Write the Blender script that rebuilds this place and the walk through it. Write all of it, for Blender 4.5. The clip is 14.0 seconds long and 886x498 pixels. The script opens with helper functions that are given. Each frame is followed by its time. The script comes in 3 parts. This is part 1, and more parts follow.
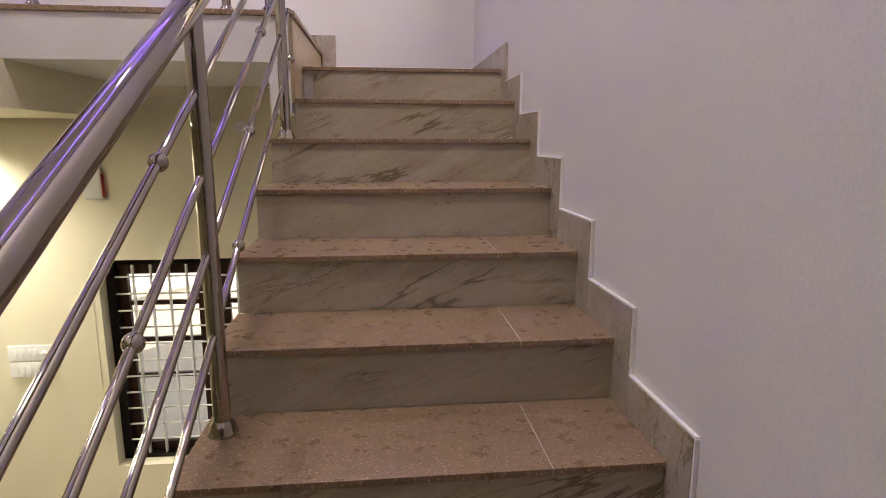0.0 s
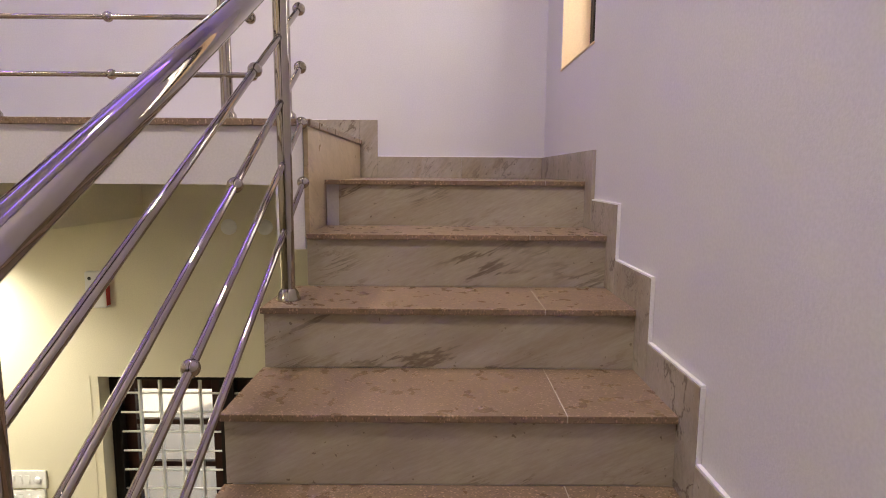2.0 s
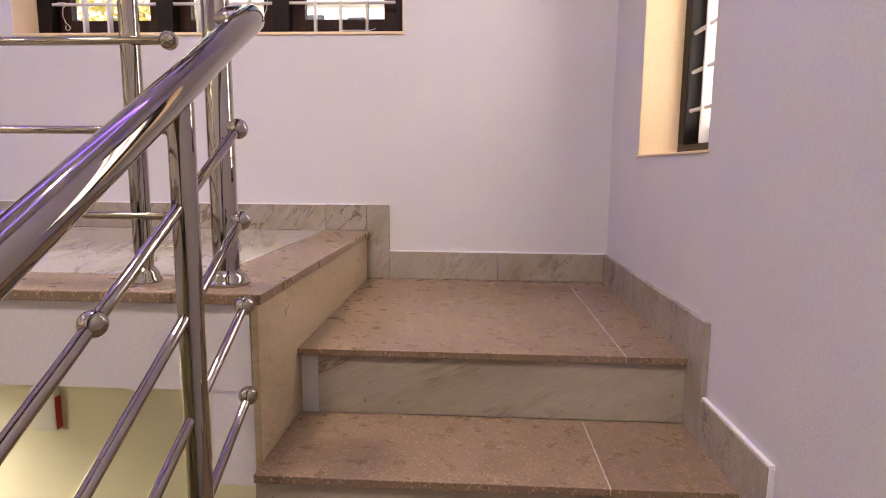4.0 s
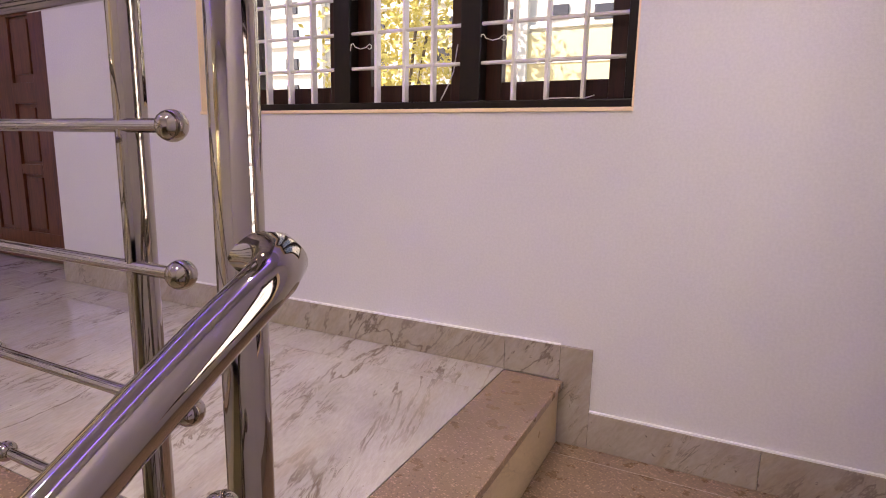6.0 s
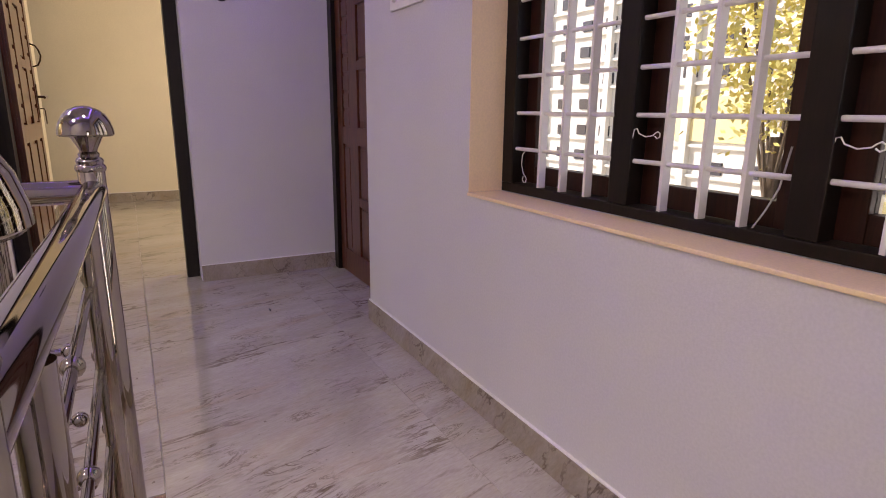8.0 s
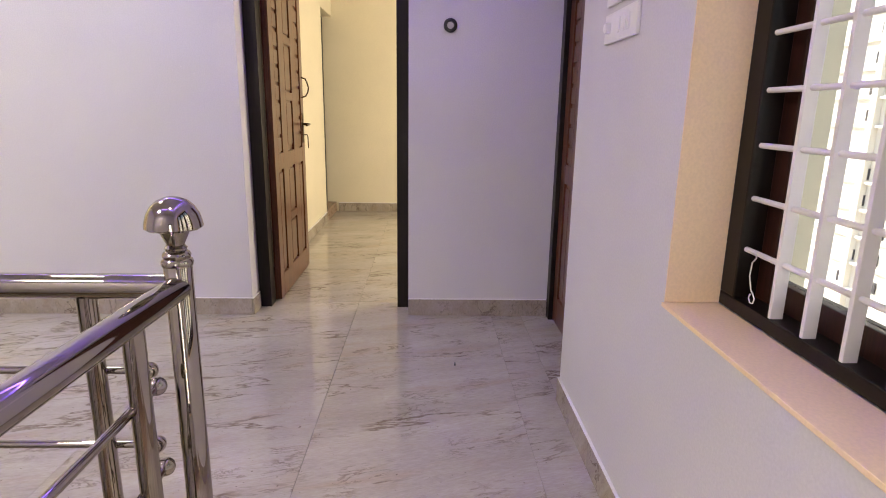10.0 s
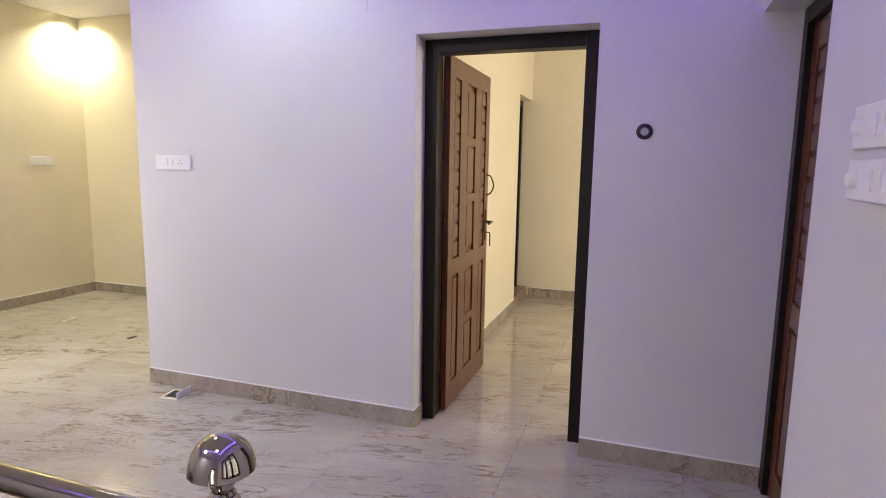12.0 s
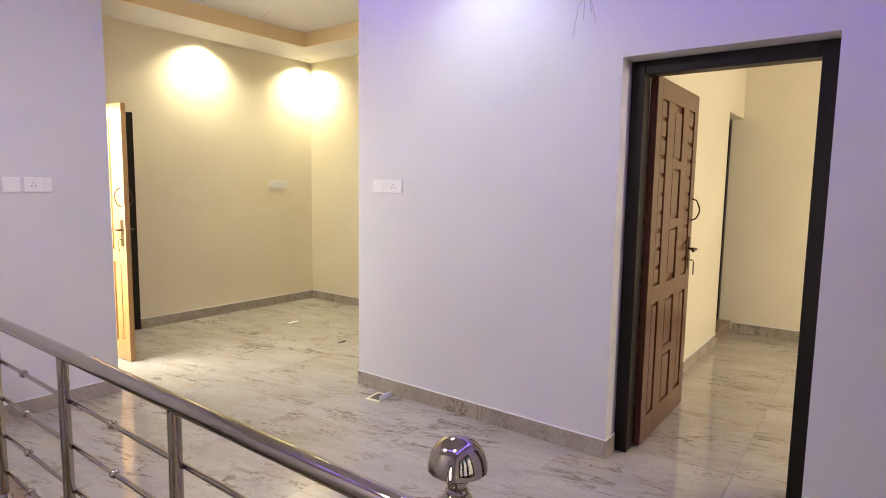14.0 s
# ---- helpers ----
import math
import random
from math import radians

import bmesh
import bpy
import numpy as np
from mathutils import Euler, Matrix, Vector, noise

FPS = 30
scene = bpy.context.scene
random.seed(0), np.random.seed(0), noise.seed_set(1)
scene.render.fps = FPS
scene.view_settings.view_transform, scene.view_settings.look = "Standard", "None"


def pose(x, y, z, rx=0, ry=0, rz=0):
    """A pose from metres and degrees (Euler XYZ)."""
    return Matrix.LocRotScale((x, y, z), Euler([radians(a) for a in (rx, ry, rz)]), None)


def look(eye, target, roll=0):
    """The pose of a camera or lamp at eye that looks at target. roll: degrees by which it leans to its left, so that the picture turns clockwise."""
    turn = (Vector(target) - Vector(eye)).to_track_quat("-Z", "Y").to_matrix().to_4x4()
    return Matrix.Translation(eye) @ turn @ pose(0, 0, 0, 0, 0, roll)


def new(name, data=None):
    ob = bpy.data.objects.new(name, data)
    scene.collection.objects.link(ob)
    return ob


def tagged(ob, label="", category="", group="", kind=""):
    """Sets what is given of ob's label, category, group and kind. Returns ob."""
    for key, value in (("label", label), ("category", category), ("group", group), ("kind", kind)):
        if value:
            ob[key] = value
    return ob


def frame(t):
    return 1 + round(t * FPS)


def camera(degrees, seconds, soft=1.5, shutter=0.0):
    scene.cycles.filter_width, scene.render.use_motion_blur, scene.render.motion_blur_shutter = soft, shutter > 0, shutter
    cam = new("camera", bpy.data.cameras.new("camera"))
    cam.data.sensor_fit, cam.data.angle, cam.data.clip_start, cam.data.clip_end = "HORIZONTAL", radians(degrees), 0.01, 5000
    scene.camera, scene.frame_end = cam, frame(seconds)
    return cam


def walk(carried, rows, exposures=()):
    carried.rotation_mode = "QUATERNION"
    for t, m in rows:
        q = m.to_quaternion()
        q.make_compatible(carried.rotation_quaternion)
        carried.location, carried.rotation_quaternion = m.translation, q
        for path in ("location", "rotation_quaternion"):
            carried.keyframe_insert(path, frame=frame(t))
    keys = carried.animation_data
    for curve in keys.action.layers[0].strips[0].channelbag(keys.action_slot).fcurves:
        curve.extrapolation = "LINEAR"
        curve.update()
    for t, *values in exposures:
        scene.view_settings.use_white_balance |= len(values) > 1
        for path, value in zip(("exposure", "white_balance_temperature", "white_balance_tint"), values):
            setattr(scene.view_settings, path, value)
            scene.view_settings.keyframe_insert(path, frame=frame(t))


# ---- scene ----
cam = camera(75.2, 14.0, soft=1.0)
PATH = [
    (0, (0.356, -3.652, -0.512), (0.56, -1.697, -0.883), 0.1),
    (0.5, (0.359, -3.47, -0.47), (0.483, -1.5, -0.788), 0.1),
    (1, (0.346, -3.264, -0.34), (0.493, -1.287, -0.603), 0.4),
    (1.5, (0.382, -3.094, -0.266), (0.465, -1.113, -0.529), 0.5),
    (2, (0.413, -2.932, -0.161), (0.418, -0.949, -0.422), 0.4),
    (2.5, (0.395, -2.737, -0.048), (0.432, -0.751, -0.278), 0.5),
    (2.7, (0.398, -2.676, -0.01), (0.433, -0.691, -0.254), 0.5),
    (4.8, (0.427, -1.933, 0.383), (0.055, 0.008, 0.079), 1.1),
    (5, (0.426, -1.87, 0.419), (-0.037, 0.05, 0.098), 1.3),
    (5.5, (0.404, -1.682, 0.555), (-0.262, 0.17, 0.201), 1.1),
    (5.7, (0.378, -1.621, 0.587), (-0.338, 0.215, 0.245), 1.4),
    (6, (0.384, -1.522, 0.643), (-0.494, 0.24, 0.285), 1.1),
    (6.5, (0.376, -1.376, 0.765), (-0.772, 0.214, 0.373), 1.1),
    (7, (0.311, -1.216, 0.816), (-1.03, 0.222, 0.45), 0.9),
    (7.5, (0.257, -1.079, 0.906), (-1.254, 0.156, 0.469), 0.9),
    (8, (0.255, -0.968, 1.006), (-1.456, -0.044, 0.537), 0.6),
    (8.2, (0.247, -0.937, 1.038), (-1.513, -0.111, 0.569), 0.6),
    (10.3, (-0.232, -0.526, 1.22), (-2.175, -0.563, 0.745), 0.9),
    (10.5, (-0.333, -0.515, 1.263), (-2.273, -0.608, 0.784), 0.9),
    (11, (-0.45, -0.49, 1.383), (-2.387, -0.739, 0.951), 0.9),
    (11.5, (-0.498, -0.435, 1.423), (-2.414, -0.891, 1.075), 0.9),
    (12, (-0.487, -0.431, 1.436), (-2.359, -1.077, 1.154), 0.9),
    (12.5, (-0.463, -0.449, 1.436), (-2.275, -1.255, 1.179), 0.9),
    (13, (-0.443, -0.463, 1.435), (-2.193, -1.401, 1.195), 1.0),
    (13.5, (-0.423, -0.477, 1.436), (-2.096, -1.547, 1.205), 0.9),
    (14, (-0.403, -0.491, 1.439), (-1.992, -1.687, 1.225), 0.9),
]
walk(cam, [(t, look(eye, target, roll)) for t, eye, target, roll in PATH], exposures=(
    (0, 1.15, 6600, 12), (1.0, 1.2, 6650, 12), (2.5, 1.15, 6650, 13), (5.0, 1.15, 6950, 18), (5.5, 1.0, 6750, 20), (6.5, 0.8, 6700, 21), (7.5, 0.62, 6650, 21), (8.2, 0.42, 6650, 21),
    (10.3, 1.05, 6550, 9), (11.0, 0.92, 6400, 10), (12.0, 0.8, 6150, 11), (13.0, 0.82, 6300, 11), (14.0, 0.8, 6400, 10)))

# ---- world and light ----
world = bpy.data.worlds.new("world")
scene.world = world
world.use_nodes = True
wn = world.node_tree.nodes
sky = wn.new("ShaderNodeTexSky")
sky.sky_type, sky.sun_disc = "NISHITA", False
sky.sun_elevation, sky.sun_rotation = radians(37), radians(222)
wn["Background"].inputs[1].default_value = 0.15
world.node_tree.links.new(sky.outputs[0], wn["Background"].inputs[0])


def lamp(name, kind, energy, colour, m, size=0.1, size_y=None, spot=None, blend=0.6):
    data = bpy.data.lights.new(name, kind)
    data.energy, data.color = energy, colour
    if kind == "AREA":
        data.size = size
        if size_y:
            data.shape, data.size_y = "RECTANGLE", size_y
        else:
            data.shape = "DISK"
    elif kind == "SPOT":
        data.spot_size, data.spot_blend, data.shadow_soft_size = radians(spot), blend, size
    elif kind == "SUN":
        data.angle = radians(0.6)
    ob = new(name, data)
    ob.matrix_world = m
    return ob


WARM, WHITE, VIOLET = (1.0, 0.80, 0.52), (1.0, 0.90, 0.86), (0.42, 0.28, 1.0)
lamp("sun", "SUN", 5.0, (1.0, 0.95, 0.86), look((-8, -9, 9), (0, 0, 0)))
# recessed lamps of the false ceiling
lamp("stair_lamp", "AREA", 27, (1.0, 0.90, 0.75), look((-0.1, -2.7, 2.90), (-0.1, -2.7, 0)), 0.45)
lamp("landing_lamp", "SPOT", 86, (1.0, 0.87, 0.74), look((-0.5, -1.0, 2.90), (-0.5, -1.05, 0)), 0.06, spot=62, blend=1.0)
lamp("landing_daylight", "AREA", 5, (1.0, 0.90, 0.78), look((1.14, -0.633, 0.97), (-1.0, -0.633, 0.97)), 0.44, 1.25)
lamp("hall_lamp", "SPOT", 14, (0.90, 1.0, 1.0), look((-2.95, -2.33, 2.90), (-3.05, -2.33, 0)), 0.04, spot=130, blend=1.0)
lamp("hall_lamp", "AREA", 7, (1.0, 0.95, 0.86), look((-2.2, -2.6, 2.90), (-2.2, -2.6, 0)), 0.3)
lamp("lobby_lamp", "SPOT", 68, (1.0, 0.91, 0.62), look((-3.75, -6.05, 2.90), (-3.75, -6.12, 0)), 0.04, spot=140, blend=1.0)
lamp("lobby_lamp", "SPOT", 68, (1.0, 0.91, 0.62), look((-5.05, -6.05, 2.90), (-5.10, -6.12, 0)), 0.04, spot=140, blend=1.0)
lamp("lobby_lamp", "AREA", 1.6, (1.0, 0.90, 0.52), look((-3.9, -4.6, 3.02), (-3.9, -4.6, 0)), 0.2)
lamp("bedroom_daylight", "AREA", 42, (1.0, 0.85, 0.64), look((-5.1, 1.55, 1.5), (-5.1, -1.6, 1.0)), 1.2, 1.1)
lamp("living_room_lamp", "AREA", 21, (1.0, 0.94, 0.68), look((-2.4, -1.6, -0.42), (-2.4, -1.6, -3)), 0.4)
lamp("living_room_lamp", "SPOT", 100, (1.0, 0.97, 0.84), look((-2.25, -0.22, -0.42), (-2.25, -0.14, -3)), 0.04, spot=140, blend=1.0)
lamp("balcony_daylight", "AREA", 48, (1.0, 0.95, 0.82), look((-2.0, -5.45, 1.25), (-4.2, -5.0, 0.2)), 0.7, 1.7)

# ---- materials ----


def shader(name):
    m = bpy.data.materials.new(name)
    m.use_nodes = True
    return m, m.node_tree.nodes, m.node_tree.links, m.node_tree.nodes["Principled BSDF"]


def coords(n, l, scale=(1, 1, 1), turn=(0, 0, 0), shuffle=False):
    """Object coordinates, turned first and stretched after, so that grain can run at a slant."""
    tc, mp, st = n.new("ShaderNodeTexCoord"), n.new("ShaderNodeMapping"), n.new("ShaderNodeMapping")
    mp.inputs["Rotation"].default_value = [radians(a) for a in turn]
    st.inputs["Scale"].default_value = scale
    l.new(tc.outputs["Object"], mp.inputs["Vector"])
    l.new(mp.outputs[0], st.inputs["Vector"])
    if shuffle:
        oi, mul = n.new("ShaderNodeObjectInfo"), n.new("ShaderNodeMath")
        mul.operation, mul.inputs[1].default_value = "MULTIPLY", 37.0
        l.new(oi.outputs["Random"], mul.inputs[0])
        l.new(mul.outputs[0], mp.inputs["Location"])
    return st.outputs[0]


def tex(n, l, vec, scale, detail=4, rough=0.55, distort=0.0):
    t = n.new("ShaderNodeTexNoise")
    t.inputs["Scale"].default_value, t.inputs["Detail"].default_value = scale, detail
    t.inputs["Roughness"].default_value, t.inputs["Distortion"].default_value = rough, distort
    l.new(vec, t.inputs["Vector"])
    return t.outputs["Fac"]


def ramp(n, l, fac, stops):
    r = n.new("ShaderNodeValToRGB")
    e = r.color_ramp.elements
    while len(e) < len(stops):
        e.new(0.5)
    for i, (p, c) in enumerate(stops):
        e[i].position, e[i].color = p, (*c, 1)
    l.new(fac, r.inputs[0])
    return r.outputs[0]


def mix(n, l, fac, a, b, mode="MIX"):
    m = n.new("ShaderNodeMix")
    m.data_type, m.blend_type = "RGBA", mode
    for value, slot in ((fac, m.inputs[0]), (a, m.inputs[6]), (b, m.inputs[7])):
        if isinstance(value, (int, float)):
            slot.default_value = value
        elif isinstance(value, tuple):
            slot.default_value = (*value, 1)
        else:
            l.new(value, slot)
    return m.outputs[2]


def bump(n, l, height, b, strength=0.2, distance=0.002):
    bp = n.new("ShaderNodeBump")
    bp.inputs["Strength"].default_value, bp.inputs["Distance"].default_value = strength, distance
    l.new(height, bp.inputs["Height"])
    l.new(bp.outputs[0], b.inputs["Normal"])


def paint(name, c, rough=0.55):
    m, n, l, b = shader(name)
    v = coords(n, l)
    fine, broad = tex(n, l, v, 260, 3), tex(n, l, v, 1.3, 5)
    d = tuple(x * 0.93 for x in c)
    col = mix(n, l, ramp(n, l, broad, [(0.35, (0, 0, 0)), (0.7, (1, 1, 1))]), d, c)
    specks = ramp(n, l, tex(n, l, v, 38, 2), [(0.76, (0, 0, 0)), (0.80, (1, 1, 1))])
    col = mix(n, l, specks, col, tuple(min(1, x * 1.06) for x in c))
    grain = ramp(n, l, tex(n, l, v, 150, 2), [(0.35, (0.93, 0.93, 0.93)), (0.65, (1.0, 1.0, 1.0))])
    l.new(mix(n, l, 1.0, col, grain, "MULTIPLY"), b.inputs["Base Color"])
    b.inputs["Roughness"].default_value = rough
    bump(n, l, mix(n, l, 0.35, fine, tex(n, l, v, 9, 4)), b, 0.5, 0.0014)
    return m


def line_of(n, l, fac, half, peak):
    """A thin line where a noise passes its middle value."""
    return ramp(n, l, fac, [(0.5 - half, (0, 0, 0)), (0.5 - half * 0.2, (peak,) * 3), (0.5 + half * 0.2, (peak,) * 3), (0.5 + half, (0, 0, 0))])


def stone(name, base, dark, vein, scale, turn, rough, veins=0.5, flecks=0.0, stretch=(1, 3.2, 1), stain=None):
    """Polished veined stone: clouds, stains, long broken veins, a finer web of cracks and small pits."""
    m, n, l, b = shader(name)
    v, p = coords(n, l, stretch, turn, True), coords(n, l, shuffle=True)
    col = mix(n, l, ramp(n, l, tex(n, l, v, scale, 7, 0.62, 0.5), [(0.32, (0, 0, 0)), (0.68, (1, 1, 1))]), dark, base)
    if stain:
        col = mix(n, l, ramp(n, l, tex(n, l, v, scale * 1.7, 5, 0.6, 0.6), [(0.52, (0, 0, 0)), (0.72, (0.7, 0.7, 0.7))]), col, stain)
    where = ramp(n, l, tex(n, l, p, 2.6, 3), [(0.44, (0, 0, 0)), (0.58, (1, 1, 1))])
    long = line_of(n, l, tex(n, l, v, scale * 0.75, 7, 0.6, 0.35), 0.013, veins)
    col = mix(n, l, mix(n, l, 1.0, long, where, "MULTIPLY"), col, vein)
    where = ramp(n, l, tex(n, l, p, 4.3, 3), [(0.50, (0, 0, 0)), (0.62, (1, 1, 1))])
    web = line_of(n, l, tex(n, l, v, scale * 2.6, 6, 0.7, 0.8), 0.022, veins * 0.8)
    col = mix(n, l, mix(n, l, 1.0, web, where, "MULTIPLY"), col, vein)
    grain = ramp(n, l, tex(n, l, v, 42, 5, 0.7), [(0.3, (0.86, 0.85, 0.83)), (0.68, (1.06, 1.06, 1.06))])
    col = mix(n, l, 1.0, col, grain, "MULTIPLY")
    pits = ramp(n, l, tex(n, l, p, 70, 2, 0.5), [(0.24, (flecks,) * 3), (0.29, (0, 0, 0))])
    col = mix(n, l, pits, col, vein)
    l.new(col, b.inputs["Base Color"])
    r = n.new("ShaderNodeMapRange")
    r.inputs[3].default_value, r.inputs[4].default_value = rough * 0.7, rough * 1.4
    l.new(tex(n, l, p, 14, 4), r.inputs[0])
    l.new(r.outputs[0], b.inputs["Roughness"])
    bump(n, l, tex(n, l, p, 120, 3), b, 0.06, 0.0008)
    return m


def granite(name, base, pale, dark, rough):
    """Brown granite with pale and dark chips a few millimetres long."""
    m, n, l, b = shader(name)
    p = coords(n, l, (1, 1, 1), (0, 0, 0), True)
    broad = tex(n, l, p, 5, 5, 0.6)
    col = mix(n, l, ramp(n, l, broad, [(0.3, (0, 0, 0)), (0.7, (1, 1, 1))]), tuple(x * 0.84 for x in base), tuple(x * 1.1 for x in base))
    for turn, stretch, scale, lo, hi in ((25, (1, 2.1, 1), 120, 0.79, 0.83), (-50, (1, 2.3, 1), 170, 0.82, 0.86)):
        for colour, channel, share in ((dark, 1, 0.5), (pale, 0, 0.75)):
            q = coords(n, l, stretch, (0, 0, turn + 40 * channel), True)
            wob, mv = n.new("ShaderNodeTexNoise"), n.new("ShaderNodeMix")
            wob.inputs["Scale"].default_value = 90
            l.new(q, wob.inputs["Vector"])
            mv.data_type, mv.inputs[0].default_value = "VECTOR", 0.008
            l.new(q, mv.inputs[4])
            l.new(wob.outputs["Color"], mv.inputs[5])
            vo, sep = n.new("ShaderNodeTexVoronoi"), n.new("ShaderNodeSeparateColor")
            vo.inputs["Scale"].default_value = scale
            l.new(mv.outputs[1], vo.inputs["Vector"])
            l.new(vo.outputs["Color"], sep.inputs[0])
            pick = ramp(n, l, sep.outputs[channel], [(lo, (0, 0, 0)), (hi, (share,) * 3)])
            core = ramp(n, l, vo.outputs["Distance"], [(0.28, (1, 1, 1)), (0.5, (0, 0, 0))])
            col = mix(n, l, mix(n, l, 1.0, pick, core, "MULTIPLY"), col, colour)
    l.new(col, b.inputs["Base Color"])
    r = n.new("ShaderNodeMapRange")
    r.inputs[3].default_value, r.inputs[4].default_value = rough * 0.7, rough * 1.5
    l.new(tex(n, l, p, 22, 4), r.inputs[0])
    l.new(r.outputs[0], b.inputs["Roughness"])
    bump(n, l, tex(n, l, p, 110, 3), b, 0.12, 0.001)
    return m


def timber(name, light, dark, rough=0.28, turn=(0, 0, 0), coat=0.4):
    m, n, l, b = shader(name)
    v = coords(n, l, (14, 14, 1.1), turn, True)
    g = tex(n, l, v, 4.5, 6, 0.65, 1.2)
    l.new(ramp(n, l, g, [(0.32, dark), (0.66, light)]), b.inputs["Base Color"])
    b.inputs["Roughness"].default_value = rough
    b.inputs["Coat Weight"].default_value, b.inputs["Coat Roughness"].default_value = coat, 0.15
    b.inputs["Specular IOR Level"].default_value = 0.25 + coat * 0.6
    bump(n, l, g, b, 0.12, 0.001)
    return m


def plain(name, c, rough=0.4, metal=0.0):
    m, n, l, b = shader(name)
    v = coords(n, l)
    l.new(mix(n, l, tex(n, l, v, 25, 4), tuple(x * 0.9 for x in c), c), b.inputs["Base Color"])
    b.inputs["Roughness"].default_value, b.inputs["Metallic"].default_value = rough, metal
    return m


def glow(name, c, strength):
    m, n, l, b = shader(name)
    b.inputs["Base Color"].default_value = (*c, 1)
    b.inputs["Emission Color"].default_value, b.inputs["Emission Strength"].default_value = (*c, 1), strength
    return m


PAINT = paint("lilac_white_wall_paint", (0.68, 0.665, 0.675))
CREAM = paint("cream_wall_paint", (0.78, 0.715, 0.545))
REVEAL = paint("peach_reveal_paint", (0.92, 0.72, 0.46))
CEIL = paint("white_ceiling_paint", (0.82, 0.80, 0.80), 0.7)
COVE = paint("orange_cove_paint", (0.90, 0.70, 0.44))
MARBLE = stone("veined_floor_marble", (0.47, 0.44, 0.395), (0.37, 0.34, 0.30), (0.15, 0.11, 0.08), 1.5, (0, 0, -14), 0.075, 0.85, 0.7, (3.6, 0.75, 1), (0.40, 0.33, 0.26))
RISER = stone("veined_riser_marble", (0.45, 0.40, 0.325), (0.355, 0.305, 0.235), (0.12, 0.085, 0.055), 1.3, (0, 24, 0), 0.2, 0.8, 0.7, (0.55, 1, 3.4), (0.30, 0.235, 0.165))
SKIRT = stone("grey_skirting_marble", (0.42, 0.375, 0.32), (0.32, 0.275, 0.225), (0.10, 0.07, 0.05), 2.6, (0, -35, 35), 0.22, 0.75, 0.7, (2.4, 2.4, 0.8), (0.30, 0.23, 0.155))
TREAD = granite("brown_mottled_granite", (0.228, 0.156, 0.100), (0.56, 0.38, 0.27), (0.075, 0.045, 0.03), 0.27)
SANDY = stone("sandy_beige_marble", (0.56, 0.45, 0.30), (0.45, 0.35, 0.22), (0.17, 0.11, 0.06), 2.0, (20, 0, 0), 0.3, 0.5, 0.6, (1, 0.7, 2.2), (0.40, 0.29, 0.16))
# lit copy of the door teak: strong daylight is put into the golden colour
DAYLIT_TEAK = timber("teak_with_painted_daylight", (0.46, 0.27, 0.10), (0.30, 0.16, 0.055))
CAULK = paint("white_plaster_line", (0.84, 0.83, 0.83))
DOORWOOD = timber("polished_brown_teak", (0.15, 0.046, 0.018), (0.05, 0.014, 0.006), coat=0.3)
FRAMEWOOD = timber("black_brown_frame_wood", (0.012, 0.007, 0.005), (0.006, 0.004, 0.003), 0.4, coat=0.0)
SASHWOOD = timber("dark_red_sash_wood", (0.040, 0.011, 0.006), (0.016, 0.005, 0.003), 0.4, coat=0.05)
STEEL = plain("polished_steel", (0.42, 0.38, 0.335), 0.04, 1.0)
BARS = plain("white_grille_paint", (0.80, 0.78, 0.76), 0.4)
PLASTIC = plain("white_switch_plastic", (0.82, 0.81, 0.80), 0.3)
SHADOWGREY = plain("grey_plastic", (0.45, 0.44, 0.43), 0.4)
BLACK = plain("black_plastic", (0.015, 0.015, 0.016), 0.35)
RED = plain("red_plastic", (0.5, 0.03, 0.02), 0.4)
BRASS = plain("aged_bronze", (0.10, 0.065, 0.035), 0.3, 1.0)
GROUT = plain("pale_grout", (0.55, 0.50, 0.44), 0.8)
CONCRETE = paint("plastered_slab", (0.70, 0.67, 0.67), 0.7)
VIOLET_LED = glow("violet_led", (0.22, 0.11, 1.0), 14)
WARM_LED = glow("warm_lamp_glass", (1.0, 0.86, 0.62), 18)
WHITE_LED = glow("white_lamp_glass", (1.0, 0.96, 0.95), 18)
m, n, l, b = shader("window_glass")
b.inputs["Transmission Weight"].default_value, b.inputs["Roughness"].default_value, b.inputs["IOR"].default_value = 1.0, 0.0, 1.1
GLASS = m
FACADE = paint("sunlit_white_plaster", (0.88, 0.85, 0.78))
OCHRE = paint("yellow_wall_paint", (0.90, 0.78, 0.42))
DARKPANE = plain("dark_window_pane", (0.08, 0.075, 0.085), 0.15)
EARTH = paint("pale_dry_earth", (0.55, 0.48, 0.38), 0.9)
m, n, l, b = shader("sunlit_yellow_leaves")
l.new(ramp(n, l, tex(n, l, coords(n, l), 6, 3), [(0.3, (0.55, 0.48, 0.12)), (0.7, (0.80, 0.68, 0.22))]), b.inputs["Base Color"])
b.inputs["Transmission Weight"].default_value, b.inputs["Roughness"].default_value = 0.0, 0.6
LEAF = m
BARK = timber("brown_bark", (0.16, 0.11, 0.07), (0.07, 0.05, 0.03), 0.9)

# ---- building helpers ----


def box(bm, x0, x1, y0, y1, z0, z1, bevel=0.0):
    made = bmesh.ops.create_cube(bm, size=1)["verts"]
    for v in made:
        v.co = Vector(((x0 + x1) / 2 + v.co.x * (x1 - x0), (y0 + y1) / 2 + v.co.y * (y1 - y0), (z0 + z1) / 2 + v.co.z * (z1 - z0)))
    if bevel:
        edges = list({e for v in made for e in v.link_edges})
        bmesh.ops.bevel(bm, geom=edges, offset=bevel, segments=2, affect="EDGES", profile=0.6)
    return bm


